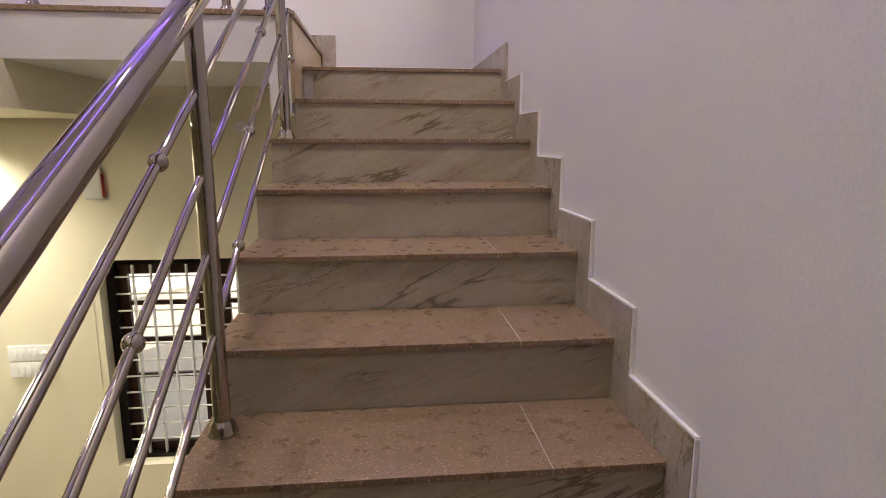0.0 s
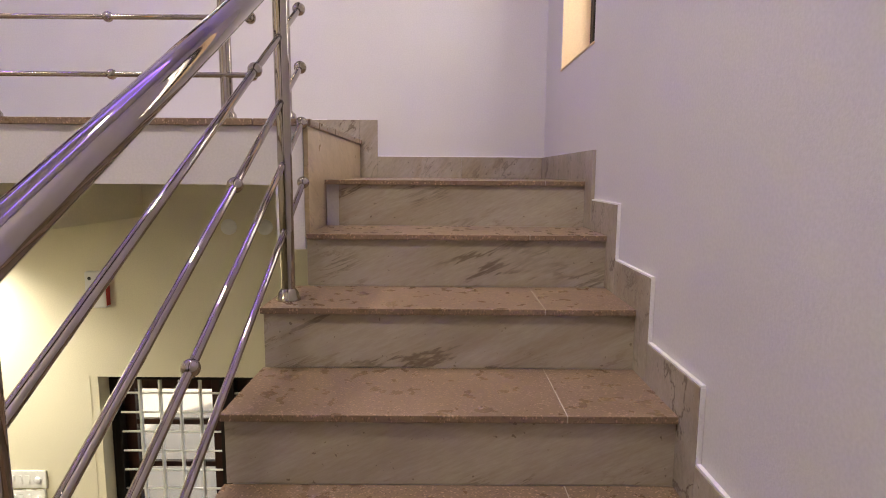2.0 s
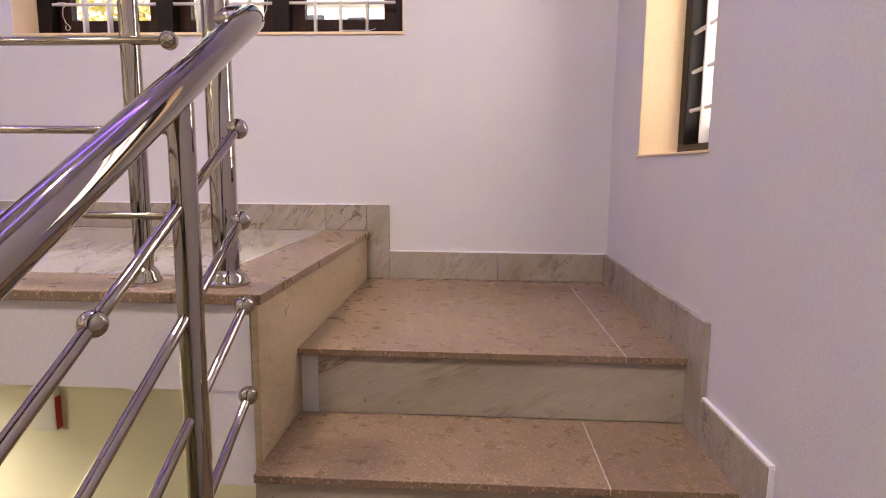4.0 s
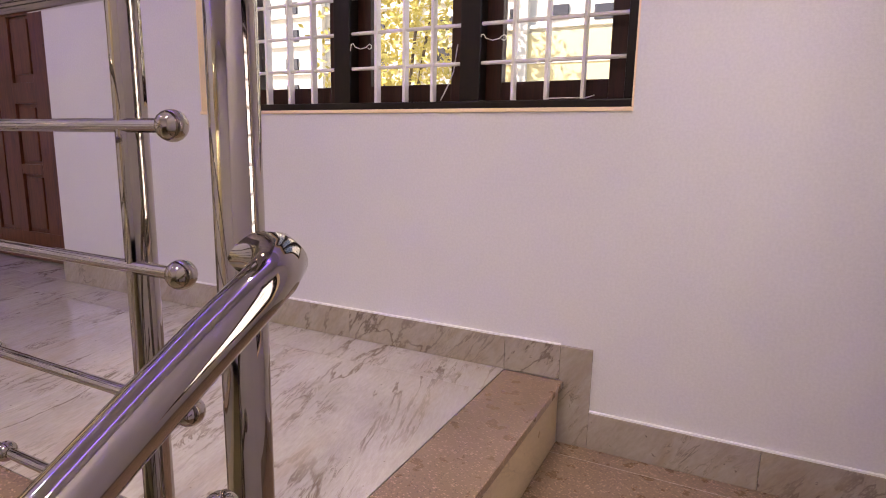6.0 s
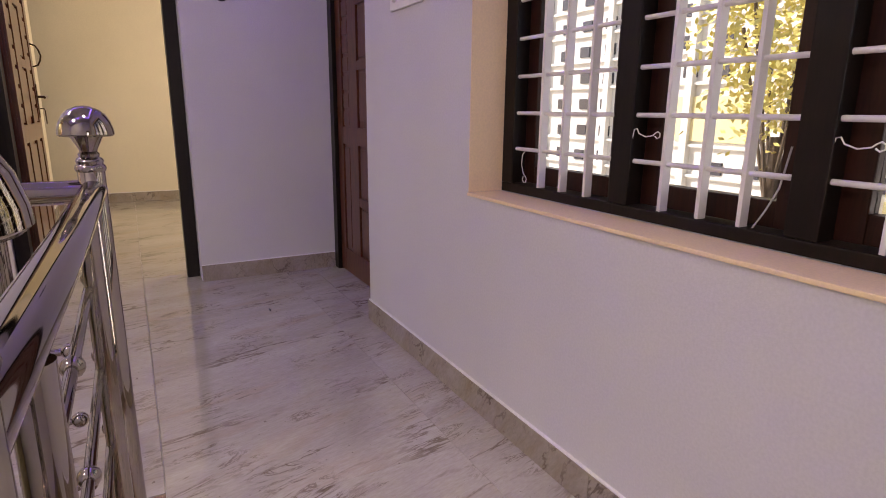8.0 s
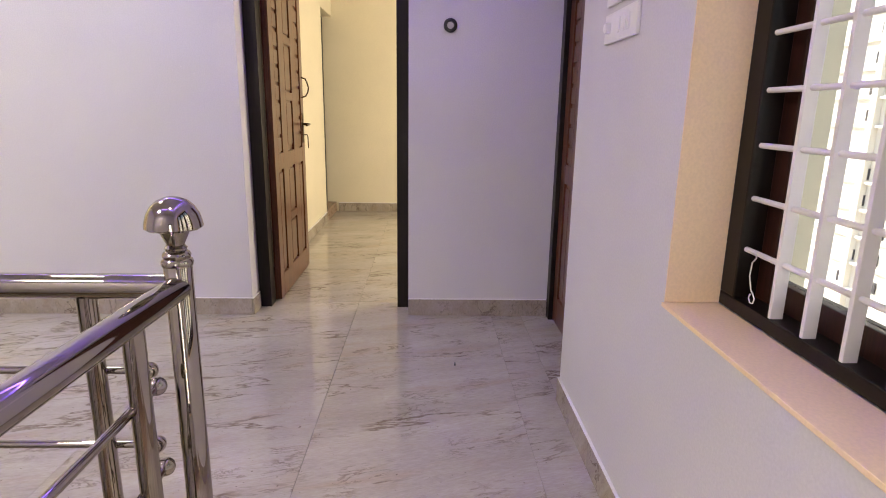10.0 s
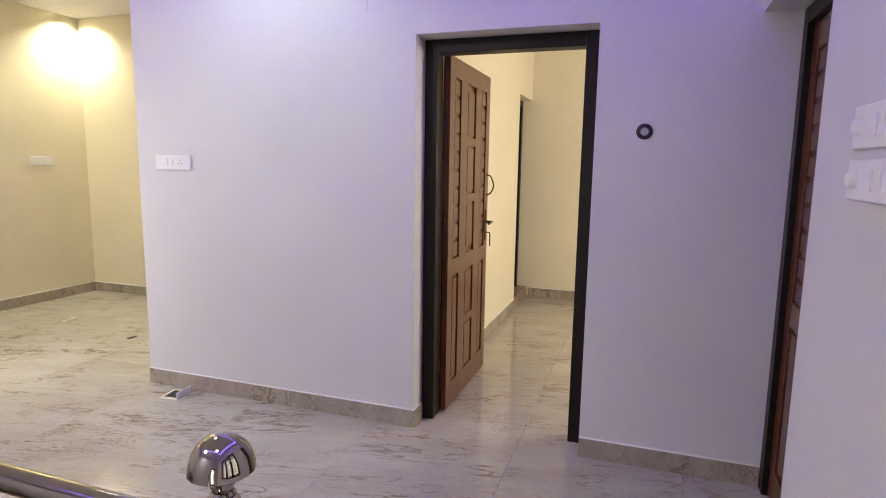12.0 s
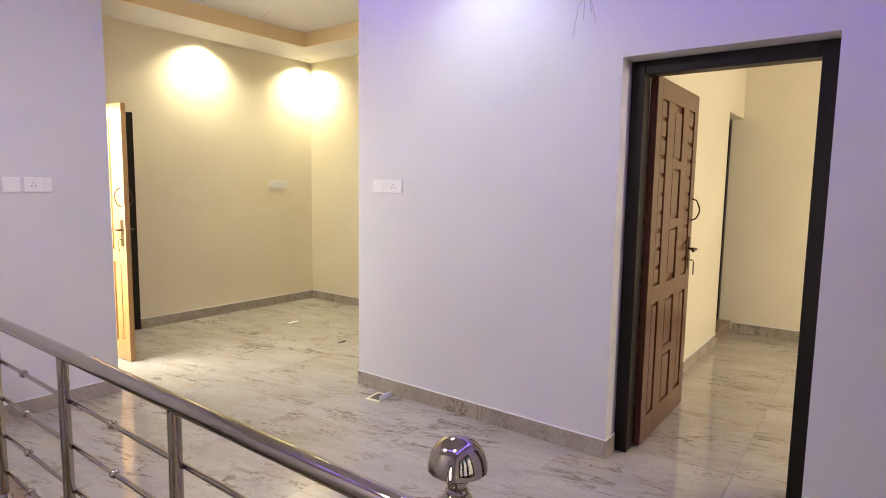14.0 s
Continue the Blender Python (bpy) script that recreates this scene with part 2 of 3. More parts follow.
def cube(x0, x1, y0, y1, z0, z1, bevel=0.0):
    return box(bmesh.new(), x0, x1, y0, y1, z0, z1, bevel)


def ball(bm, c, r, seg=20):
    bmesh.ops.create_uvsphere(bm, u_segments=seg, v_segments=seg // 2, radius=r, matrix=Matrix.Translation(c))
    return bm


def sweep(bm, points, r, seg=16):
    """A round bar along points, with closed ends."""
    pts = [Vector(p) for p in points]
    rings, side = [], None
    for i, p in enumerate(pts):
        t = (pts[min(i + 1, len(pts) - 1)] - pts[max(i - 1, 0)]).normalized()
        if side is None:
            side = t.orthogonal().normalized()
        side = (side - t * side.dot(t)).normalized()
        up = t.cross(side)
        rings.append([bm.verts.new(p + (side * math.cos(a) + up * math.sin(a)) * r) for a in (2 * math.pi * k / seg for k in range(seg))])
    for a, c in zip(rings, rings[1:]):
        for k in range(seg):
            bm.faces.new((a[k], a[(k + 1) % seg], c[(k + 1) % seg], c[k]))
    bm.faces.new(rings[0][::-1])
    bm.faces.new(rings[-1])
    return bm


def lathe(bm, profile, c=(0, 0, 0), seg=32):
    rings = [[bm.verts.new((c[0] + r * math.cos(2 * math.pi * k / seg), c[1] + r * math.sin(2 * math.pi * k / seg), c[2] + z)) for k in range(seg)] for r, z in profile]
    for a, d in zip(rings, rings[1:]):
        for k in range(seg):
            bm.faces.new((a[k], a[(k + 1) % seg], d[(k + 1) % seg], d[k]))
    bm.faces.new(rings[0][::-1])
    bm.faces.new(rings[-1])
    return bm


def part(name, bm, material, parent=None, label="", smooth=False):
    bmesh.ops.recalc_face_normals(bm, faces=bm.faces)
    me = bpy.data.meshes.new(name)
    bm.to_mesh(me)
    bm.free()
    me.materials.append(material)
    if smooth:
        for p in me.polygons:
            p.use_smooth = True
        me.set_sharp_from_angle(angle=radians(40))
    ob = new(name, me)
    if parent:
        ob.parent = parent
    if label:
        ob["label"] = label
    return ob


def setting(name, bm, material, label, category, smooth=False):
    return tagged(part(name, bm, material, None, "", smooth), label, category, kind="structure")


def group_of(name, label, category, kind="", group="", m=None):
    ob = tagged(new(name), label, category, group, kind)
    if m is not None:
        ob.matrix_world = m
    return ob


def wall(name, axis, across, along, z, openings, material, label):
    """A wall with its thickness 'across', its run 'along', and openings (a0, a1, z0, z1) cut through."""
    cuts = sorted({along[0], along[1], *(o[0] for o in openings), *(o[1] for o in openings)})
    levels = sorted({z[0], z[1], *(o[2] for o in openings), *(o[3] for o in openings)})
    bm = bmesh.new()
    for a0, a1 in zip(cuts, cuts[1:]):
        if a0 < along[0] or a1 > along[1]:
            continue
        run = None
        solid = []
        for z0, z1 in zip(levels, levels[1:]):
            am, zm = (a0 + a1) / 2, (z0 + z1) / 2
            if any(o[0] < am < o[1] and o[2] < zm < o[3] for o in openings):
                run = None
            elif run:
                run[1] = z1
            else:
                run = [z0, z1]
                solid.append(run)
        for z0, z1 in solid:
            if axis == "x":
                box(bm, a0, a1, across[0], across[1], z0, z1)
            else:
                box(bm, across[0], across[1], a0, a1, z0, z1)
    return setting(name, bm, material, label, "wall")


# ---- measures ----
EAST, WEST, TOP, LOW = 0.926, -3.307, 2.95, -3.407
RISE, GOING, FIRST_Y, FIRST_Z = 0.1602, 0.2895, -0.900, -0.186
WELL_Y, WELL_X, BACK = -1.147, -1.12, -4.58

# ---- walls ----
wall("wall_north", "x", (0, 0.22), (-3.53, 1.13), (-0.2, TOP), [(-1.366, 0.146, 0.733, 2.15), (WEST, -2.283, -0.2, 2.1)], PAINT, "lilac-white painted wall with a barred window")
wall("wall_north_lower", "x", (0, 0.22), (-5.5, 1.13), (LOW, -0.2), [(-1.445, -0.30, -2.62, -1.24)], CREAM, "cream painted wall of the lower room")
wall("wall_east", "y", (EAST, 1.13), (-7.0, 0), (LOW, TOP), [(-0.91, -0.356, 0.280, 1.65)], PAINT, "lilac-white painted wall beside the stairs")
wall("wall_west", "y", (-3.53, WEST), (-3.43, 0), (0, TOP), [(-1.567, -0.663, 0, 2.1)], PAINT, "lilac-white painted wall with a doorway")
wall("wall_south", "x", (-4.78, BACK), (-2.14, EAST), (-0.2, TOP), [], PAINT, "grey-lilac painted wall with a socket plate")
wall("wall_lobby_back", "x", (-6.41, -6.21), (-5.43, 0.0), (0, 3.2), [(-3.06, -2.2, 0, 2.1)], CREAM, "cream painted lobby wall under downlights")
wall("wall_lobby_side", "y", (-5.43, -5.23), (-6.21, -3.23), (0, 3.2), [], CREAM, "cream painted lobby wall")
wall("wall_lobby_east", "y", (-2.14, -1.94), (-6.21, -4.78), (0, 3.2), [(-5.95, -4.95, 0, 2.1)], CREAM, "cream painted lobby wall")
wall("wall_lobby_north", "x", (-3.43, -3.23), (-5.23, -3.53), (0, 3.2), [], CREAM, "cream painted lobby wall")
wall("wall_bedroom_side", "x", (-1.83, -1.63), (-6.87, -3.53), (0, TOP), [(-6.87, -6.22, 0.11, 2.16)], CREAM, "cream painted bedroom wall with a doorway")
wall("wall_bedroom_back", "y", (-7.07, -6.87), (-2.9, 1.7), (0, TOP), [], CREAM, "cream painted bedroom wall")
wall("wall_bedroom_north", "x", (1.5, 1.7), (-6.87, -3.33), (0, TOP), [(-5.7, -4.5, 0.95, 2.05)], CREAM, "cream painted bedroom wall")
wall("wall_bedroom_east", "y", (-3.53, -3.33), (0.42, 1.5), (0, TOP), [], CREAM, "cream painted bedroom wall")
wall("wall_bathroom", "x", (-2.9, -2.75), (-6.87, -5.4), (0, TOP), [], CREAM, "cream painted wall behind the bedroom")
wall("wall_store", "x", (0.42, 0.55), (-3.6, -1.9), (0, TOP), [], PAINT, "painted wall behind the closed door")
wall("wall_back_room", "x", (-9.2, -9.0), (-5.43, 0.0), (0, 3.2), [(-3.2, -1.6, 0.8, 2.3)], CREAM, "cream wall of the room behind the lobby")
wall("wall_back_room_west", "y", (-5.63, -5.43), (-9.0, -6.21), (0, 3.2), [], CREAM, "cream wall of the room behind the lobby")
wall("wall_back_room_east", "y", (0.0, 0.2), (-9.0, -6.21), (0, 3.2), [], CREAM, "cream wall of the room behind the lobby")
wall("wall_lower_south", "x", (-7.2, -7.0), (-5.7, 1.13), (LOW, -0.2), [], CREAM, "cream painted wall of the lower room")
wall("wall_lower_west", "y", (-5.7, -5.5), (-7.0, 0.22), (LOW, -0.2), [], CREAM, "cream painted wall of the lower room")

# ---- slabs and ceilings ----
bm = bmesh.new()
box(bm, -3.53, -0.014, WELL_Y, 0, -0.20, -0.022)
box(bm, -3.53, WELL_X, BACK, WELL_Y, -0.20, -0.022)
box(bm, -5.5, EAST, -7.0, BACK, -0.20, -0.022)
box(bm, -5.5, -3.53, BACK, 0, -0.20, -0.022)
setting("floor_slab", bm, CONCRETE, "white plastered edge of the upper floor slab", "floor slab")
setting("floor_bedroom_slab", cube(-7.07, -3.53, 0, 1.7, -0.2, -0.022), CONCRETE, "plastered slab under the bedroom", "floor slab")
setting("floor_bedroom_west_slab", cube(-7.07, -5.5, -2.9, 0, -0.2, -0.022), CONCRETE, "plastered slab under the bedroom", "floor slab")
setting("floor_back_room_slab", cube(-5.63, 0.2, -9.2, -7.2, -0.2, -0.022), CONCRETE, "plastered slab under the back room", "floor slab")
setting("floor_door_slab", cube(-3.53, -2.1, 0.22, 0.42, -0.2, -0.004), MARBLE, "marble threshold behind the closed door", "floor slab")
setting("floor_lower", cube(-5.5, 1.13, -7.0, 0.22, LOW - 0.1, LOW), MARBLE, "veined marble floor of the lower room", "floor")
setting("ceiling_hall", cube(-3.53, 1.13, -4.78, 0.55, TOP, TOP + 0.12), CEIL, "white hall ceiling", "ceiling")
setting("ceiling_bedroom", cube(-7.07, -3.53, -2.9, 1.7, TOP, TOP + 0.12), CEIL, "white bedroom ceiling", "ceiling")
bm = bmesh.new()
box(bm, -5.43, WEST - 0.01, -6.21, -5.60, 2.93, 3.07)
box(bm, WEST - 0.01, -1.94, -6.21, -5.60, 2.93, 3.07)
box(bm, -5.43, -4.63, -5.60, -3.23, 2.93, 3.07)
box(bm, -4.63, -2.7, -4.0, -3.43, 2.93, 3.07)
box(bm, -2.7, -1.94, -5.60, -4.78, 2.93, 3.07)
box(bm, -5.43, -1.94, -6.41, -3.23, 3.071, 3.25)
setting("ceiling_lobby", bm, CEIL, "white tray ceiling of the lobby", "ceiling")
bm = bmesh.new()
box(bm, -4.63, -2.7, -5.606, -5.600 + 0.012, 2.925, 3.07)
box(bm, -4.636, -4.618, -5.588, -4.0, 2.925, 3.07)
setting("ceiling_cove", bm, COVE, "orange painted cove around the lobby ceiling tray", "ceiling")
setting("ceiling_back_room", cube(-5.63, 0.2, -9.2, -6.41, 3.2, 3.3), CEIL, "white ceiling of the back room", "ceiling")
bm = bmesh.new()
box(bm, -5.5, -1.11, -6.0, 0, -0.39, -0.20)
setting("ceiling_lower", bm, CREAM, "cream dropped ceiling of the lower room", "ceiling")

# violet light line along the hall ceiling
bm = bmesh.new()
box(bm, -3.0, -0.2, -0.413, -0.40, TOP - 0.02, TOP - 0.004)
box(bm, -3.0, -2.987, -3.9, -0.45, TOP - 0.02, TOP - 0.004)
box(bm, -0.213, -0.2, -3.9, -0.45, TOP - 0.02, TOP - 0.004)
tagged(part("led_strip", bm, VIOLET_LED), "violet light strip along the hall ceiling", "ceiling light")


def downlight(x, y, z, glass, label):
    e = group_of("downlight", label, "ceiling light", group="recessed downlights", m=pose(x, y, z))
    part("rim", lathe(bmesh.new(), [(0.034, -0.004), (0.050, -0.006), (0.052, 0.0), (0.034, 0.0)], seg=28), PLASTIC, e, "", True)
    part("lamp_glass", lathe(bmesh.new(), [(0.033, -0.003), (0.033, 0.0)], seg=28), glass, e)
    return e


downlight(-3.75, -6.10, 2.93, WARM_LED, "lit round downlight in the lobby ceiling")
downlight(-5.05, -6.10, 2.93, WARM_LED, "lit round downlight in the lobby ceiling")
downlight(-3.1, -4.9, 3.07, WARM_LED, "lit round downlight in the raised ceiling tray")
downlight(-2.95, -2.33, TOP, WHITE_LED, "lit round downlight in the hall ceiling")
downlight(-2.05, -0.28, -0.39, WARM_LED, "lit round downlight in the lower ceiling")

# ---- stairs ----
stairs = group_of("staircase", "straight flight of veined marble risers with brown granite treads", "stairs", "structure")


def nose(k):
    return FIRST_Y - GOING * k, FIRST_Z - RISE * k


bm = bmesh.new()
for k in range(0, 21):
    y, z = nose(k)
    back = 0 if k == 0 else y + GOING
    left = 0.0 if k == 0 else -0.012
    wide = (left if k else 0.004, 0.68), (0.6825, EAST - 0.002)
    if k == 0:
        # quarter landing: field slab with a border strip along both walls
        part("tread", cube(0.003, 0.774, y - 0.010, -0.075, z - 0.016, z, 0.0012), TREAD, stairs)
        part("tread", cube(0.776, EAST - 0.002, y - 0.010, -0.075, z - 0.016, z, 0.0012), TREAD, stairs)
        part("tread", cube(0.003, EAST - 0.002, -0.0730, -0.002, z - 0.016, z, 0.0012), TREAD, stairs)
        part("joint", cube(0.7735, 0.7765, y - 0.0095, -0.074, z - 0.014, z - 0.0006), GROUT, stairs)
        part("joint", cube(0.004, EAST - 0.003, -0.0755, -0.0725, z - 0.014, z - 0.0006), GROUT, stairs)
    else:
        lo = 0.003 if k == 1 else -0.052
        part("tread", cube(lo, 0.680, y - 0.010, back - 0.001, z - 0.016, z, 0.0015), TREAD, stairs)
        part("tread", cube(0.682, EAST - 0.002, y - 0.010, back - 0.001, z - 0.016, z, 0.0015), TREAD, stairs)
        part("joint", cube(0.6795, 0.6825, y - 0.0093, back - 0.002, z - 0.014, z - 0.0008), GROUT, stairs)
    part("riser", cube(0.05 if k == 0 else (0.003 if k == 1 else -0.046), EAST - 0.003, y, y + 0.016, z - RISE + 0.0005, z - 0.0165), RISER, stairs)
    box(bm, 0.004 if k < 2 else -0.040, EAST - 0.004, y + 0.016, back + 0.016 if k else -0.002, z - RISE - 0.12, z - 0.0165)
part("stair_body", bm, CONCRETE, stairs, "white plastered stair body")

# step from the landing up to the hall
step = group_of("step", "sandy marble step face below the granite hall edge", "step", "structure")
part("step_face", cube(-0.012, 0.002, WELL_Y + 0.002, -0.013, -0.36, -0.0225), SANDY, step)
part("post", cube(-0.10, -0.013, WELL_Y + 0.002, WELL_Y + 0.2, -0.40, -0.201), CONCRETE, step, "white plastered end of the slab")
edge = group_of("floor_edging", "brown mottled granite edging round the stairwell", "edging", "structure")
part("edging_stone", cube(-0.16, 0.014, WELL_Y - 0.012, -0.013, -0.0215, 0.0, 0.003), TREAD, edge)
part("edging_stone", cube(-1.277, -0.162, WELL_Y - 0.012, -0.977, -0.0215, 0.0, 0.003), TREAD, edge)
for a, c in ((-1.137, -2.3), (-2.302, -3.45), (-3.452, BACK + 0.013)):
    part("edging_stone", cube(-1.277, WELL_X + 0.012, c, a - 0.012, -0.0215, 0.0, 0.003), TREAD, edge)

# ---- railings ----
HX = -0.004


def rail_height(y):
    return 0.371 + 0.578 * (y + 1.359)


def bead(bm, c, r=0.0165):
    return ball(bm, c, r, 18)


flight = group_of("stair_railing", "polished steel stair railing with round handrail and four thin bars", "railing")
# handrail, sloping and curling at the top into the newel post
pts = [(HX, y, rail_height(y)) for y in (-6.2, -5.0, -4.0, -3.0, -2.2, -1.6, -1.36)]
pts += [(HX - 0.001, -1.25, 0.436), (HX, -1.19, 0.471), (HX + 0.001, -1.14, 0.499)]
pts += [(HX, -1.110, 0.515), (HX - 0.010, -1.086, 0.523), (HX - 0.030, -1.072, 0.525), (HX - 0.058, -1.067, 0.523), (-0.090, -1.067, 0.520)]
part("handrail", sweep(bmesh.new(), pts, 0.0255, 24), STEEL, flight, "thick polished steel handrail", True)
DROPS = (0.163, 0.327, 0.487, 0.663)
BX = HX - 0.002
for drop, first in zip(DROPS, (-1.607, -1.760, -2.002, -2.190)):
    part("rail_bar", sweep(bmesh.new(), [(BX, y, rail_height(y) - drop) for y in (-6.2, -4.0, -1.19)], 0.0085, 12), STEEL, flight, "", True)
    part("end_ball", ball(bmesh.new(), (BX, -1.185, rail_height(-1.185) - drop), 0.0185, 20), STEEL, flight, "", True)
    for s in range(4):
        y = first - 1.06 * s
        part("bead", bead(bmesh.new(), (BX, y, rail_height(y) - drop), 0.0165), STEEL, flight, "", True)


def base_flange(bm, x, y, z, r):
    return lathe(bm, [(r * 1.75, z), (r * 1.75, z + 0.006), (r * 1.5, z + 0.012), (r * 1.45, z + 0.02), (r * 1.2, z + 0.027), (r * 1.02, z + 0.032)], (x, y, 0))


for s in range(5):
    y, z = -1.390 - 1.045 * s, nose(2 + 4 * s)[1]
    part("post", sweep(bmesh.new(), [(HX, y, z), (HX, y, rail_height(y) - 0.02)], 0.019, 18), STEEL, flight, "", True)
    part("flange", base_flange(bmesh.new(), HX, y, z, 0.019), STEEL, flight, "", True)


def newel(name, x, y):
    e = group_of(name, "polished steel newel post with a mushroom finial", "newel post", group="newel posts", m=pose(x, y, 0))
    part("shaft", lathe(bmesh.new(), [(0.0265, 0.0), (0.0265, 0.872), (0.024, 0.876)], seg=32), STEEL, e, "", True)
    part("flange", base_flange(bmesh.new(), 0, 0, 0, 0.0265), STEEL, e, "", True)
    part("collar", lathe(bmesh.new(), [(0.0285, 0.872), (0.0305, 0.878), (0.0285, 0.884), (0.025, 0.887), (0.027, 0.893), (0.0245, 0.899), (0.019, 0.902), (0.021, 0.908), (0.017, 0.913)], seg=32), STEEL, e, "", True)
    part("finial", lathe(bmesh.new(), [(0.016, 0.912), (0.018, 0.918), (0.027, 0.937), (0.031, 0.944), (0.049, 0.945), (0.0535, 0.949), (0.0525, 0.959), (0.048, 0.975), (0.040, 0.989), (0.028, 1.000), (0.014, 1.006), (0.003, 1.008)], seg=40), STEEL, e, "dome-shaped steel finial", True)
    return e


newel("newel_post", -0.090, -1.067)
newel("newel_post", -1.193, -1.046)

hall_rail = group_of("hall_railing", "polished steel balustrade along the stairwell edge", "railing")
RH = 0.828
LEVELS = (0.658, 0.486, 0.313, 0.140)
part("handrail", sweep(bmesh.new(), [(-0.090, -1.067, RH), (-0.63, -1.054, RH), (-1.193, -1.046, RH)], 0.0255, 24), STEEL, hall_rail, "thick polished steel handrail", True)
part("handrail", sweep(bmesh.new(), [(-1.193, -1.046, RH), (-1.193, -2.6, RH), (-1.193, BACK, RH)], 0.0255, 24), STEEL, hall_rail, "thick polished steel handrail", True)
for z in LEVELS:
    part("rail_bar", sweep(bmesh.new(), [(-0.19, -1.068, z), (-1.10, -1.068, z)], 0.0085, 12), STEEL, hall_rail, "", True)
    for x in (-0.186, -1.105):
        part("end_ball", ball(bmesh.new(), (x, -1.068, z), 0.0185, 20), STEEL, hall_rail, "", True)
    part("bead", bead(bmesh.new(), (-0.627, -1.068, z)), STEEL, hall_rail, "", True)
    part("rail_bar", sweep(bmesh.new(), [(-1.215, -1.14, z - 0.02), (-1.215, BACK, z - 0.02)], 0.0085, 12), STEEL, hall_rail, "", True)
    part("end_ball", ball(bmesh.new(), (-1.215, -1.135, z - 0.02), 0.0185, 20), STEEL, hall_rail, "", True)
    for y in (-1.65, -2.466, -3.28, -4.1):
        part("bead", bead(bmesh.new(), (-1.215, y, z - 0.02)), STEEL, hall_rail, "", True)
for x in (-0.272, -1.021):
    part("post", sweep(bmesh.new(), [(x, -1.056, 0), (x, -1.056, RH - 0.02)], 0.019, 18), STEEL, hall_rail, "", True)
    part("flange", base_flange(bmesh.new(), x, -1.056, 0, 0.019), STEEL, hall_rail, "", True)
for y in (-1.23, -2.018, -2.797, -3.55, -4.3):
    part("post", sweep(bmesh.new(), [(-1.193, y, 0), (-1.193, y, RH - 0.02)], 0.019, 18), STEEL, hall_rail, "", True)
    part("flange", base_flange(bmesh.new(), -1.193, y, 0, 0.019), STEEL, hall_rail, "", True)

# ---- windows ----


def hook(bm, x, y, z, tilt, size=0.055):
    """A bent wire window stay with an eye."""
    c, s = math.cos(tilt), math.sin(tilt)
    path = [(0, -0.012), (0.002, 0.004), (0.008, 0.006), (0.014, -0.002), (0.03, -0.006), (0.046, -0.002)]
    path += [(0.050 + 0.006 * (1 - math.cos(a)), 0.006 * math.sin(a)) for a in (0.5, 1.5, 2.6, 3.6, 4.7, 5.8)]
    k = size / 0.055
    return sweep(bm, [(x + k * (u * c - v * s), y, z + k * (u * s + v * c)) for u, v in path], 0.0016, 6)


def barred_window(name, m, width, height, bays, stile, first, rise, label, mids=(), fins=()):
    """A wooden window seen from -y: frame, glazed sashes, white grille of flat uprights threaded by round rods. Local x and z from 0, y 0 at the frame's front."""
    e = group_of(name, label, "window", "structure", m=m)
    part("window_frame", cube(0, width, 0, 0.075, 0, 0.030, 0.004), FRAMEWOOD, e)
    part("window_frame", cube(0, width, 0, 0.075, height - 0.05, height, 0.004), FRAMEWOOD, e)
    part("window_frame", cube(0, bays[0][0], 0.001, 0.074, 0.030, height - 0.05, 0.004), FRAMEWOOD, e)
    part("window_frame", cube(bays[-1][1], width, 0.001, 0.074, 0.030, height - 0.05, 0.004), FRAMEWOOD, e)
    for i, (x0, x1) in enumerate(bays):
        if i:
            part("mullion", cube(bays[i - 1][1], x0, 0.001, 0.074, 0.030, height - 0.05, 0.004), FRAMEWOOD, e)
        s = part("sash", cube(x0, x0 + stile, 0.050, 0.088, 0.032, height - 0.052, 0.003), SASHWOOD, e)
        part("sash_stile", cube(x1 - stile, x1, 0.050, 0.088, 0.032, height - 0.052, 0.003), SASHWOOD, s)
        part("sash_rail", cube(x0 + stile, x1 - stile, 0.051, 0.087, 0.032, 0.088, 0.003), SASHWOOD, s)
        part("sash_rail", cube(x0 + stile, x1 - stile, 0.051, 0.087, height - 0.12, height - 0.052, 0.003), SASHWOOD, s)
        for zm in mids:
            part("glazing_bar", cube(x0 + stile, x1 - stile, 0.055, 0.083, zm, zm + 0.03, 0.002), SASHWOOD, s)
        g = part("pane", cube(x0 + stile, x1 - stile, 0.068, 0.072, 0.088, height - 0.12), GLASS, s)
        g.visible_shadow = False
        z = first
        while z < height - 0.07:
            part("grille_bar", sweep(bmesh.new(), [(x0 - 0.004, 0.017, z), (x1 + 0.004, 0.017, z)], 0.006, 10), BARS, e, "", True)
            z += rise
        count = max(2, round((x1 - x0) / 0.107) - 1)
        uprights = fins[i] if fins else [x0 + (x1 - x0) * (c + 1) / (count + 1) for c in range(count)]
        for x in uprights:
            part("grille_bar", cube(x - 0.005, x + 0.005, 0.004, 0.030, 0.030, height - 0.05, 0.0015), BARS, e)
    return e


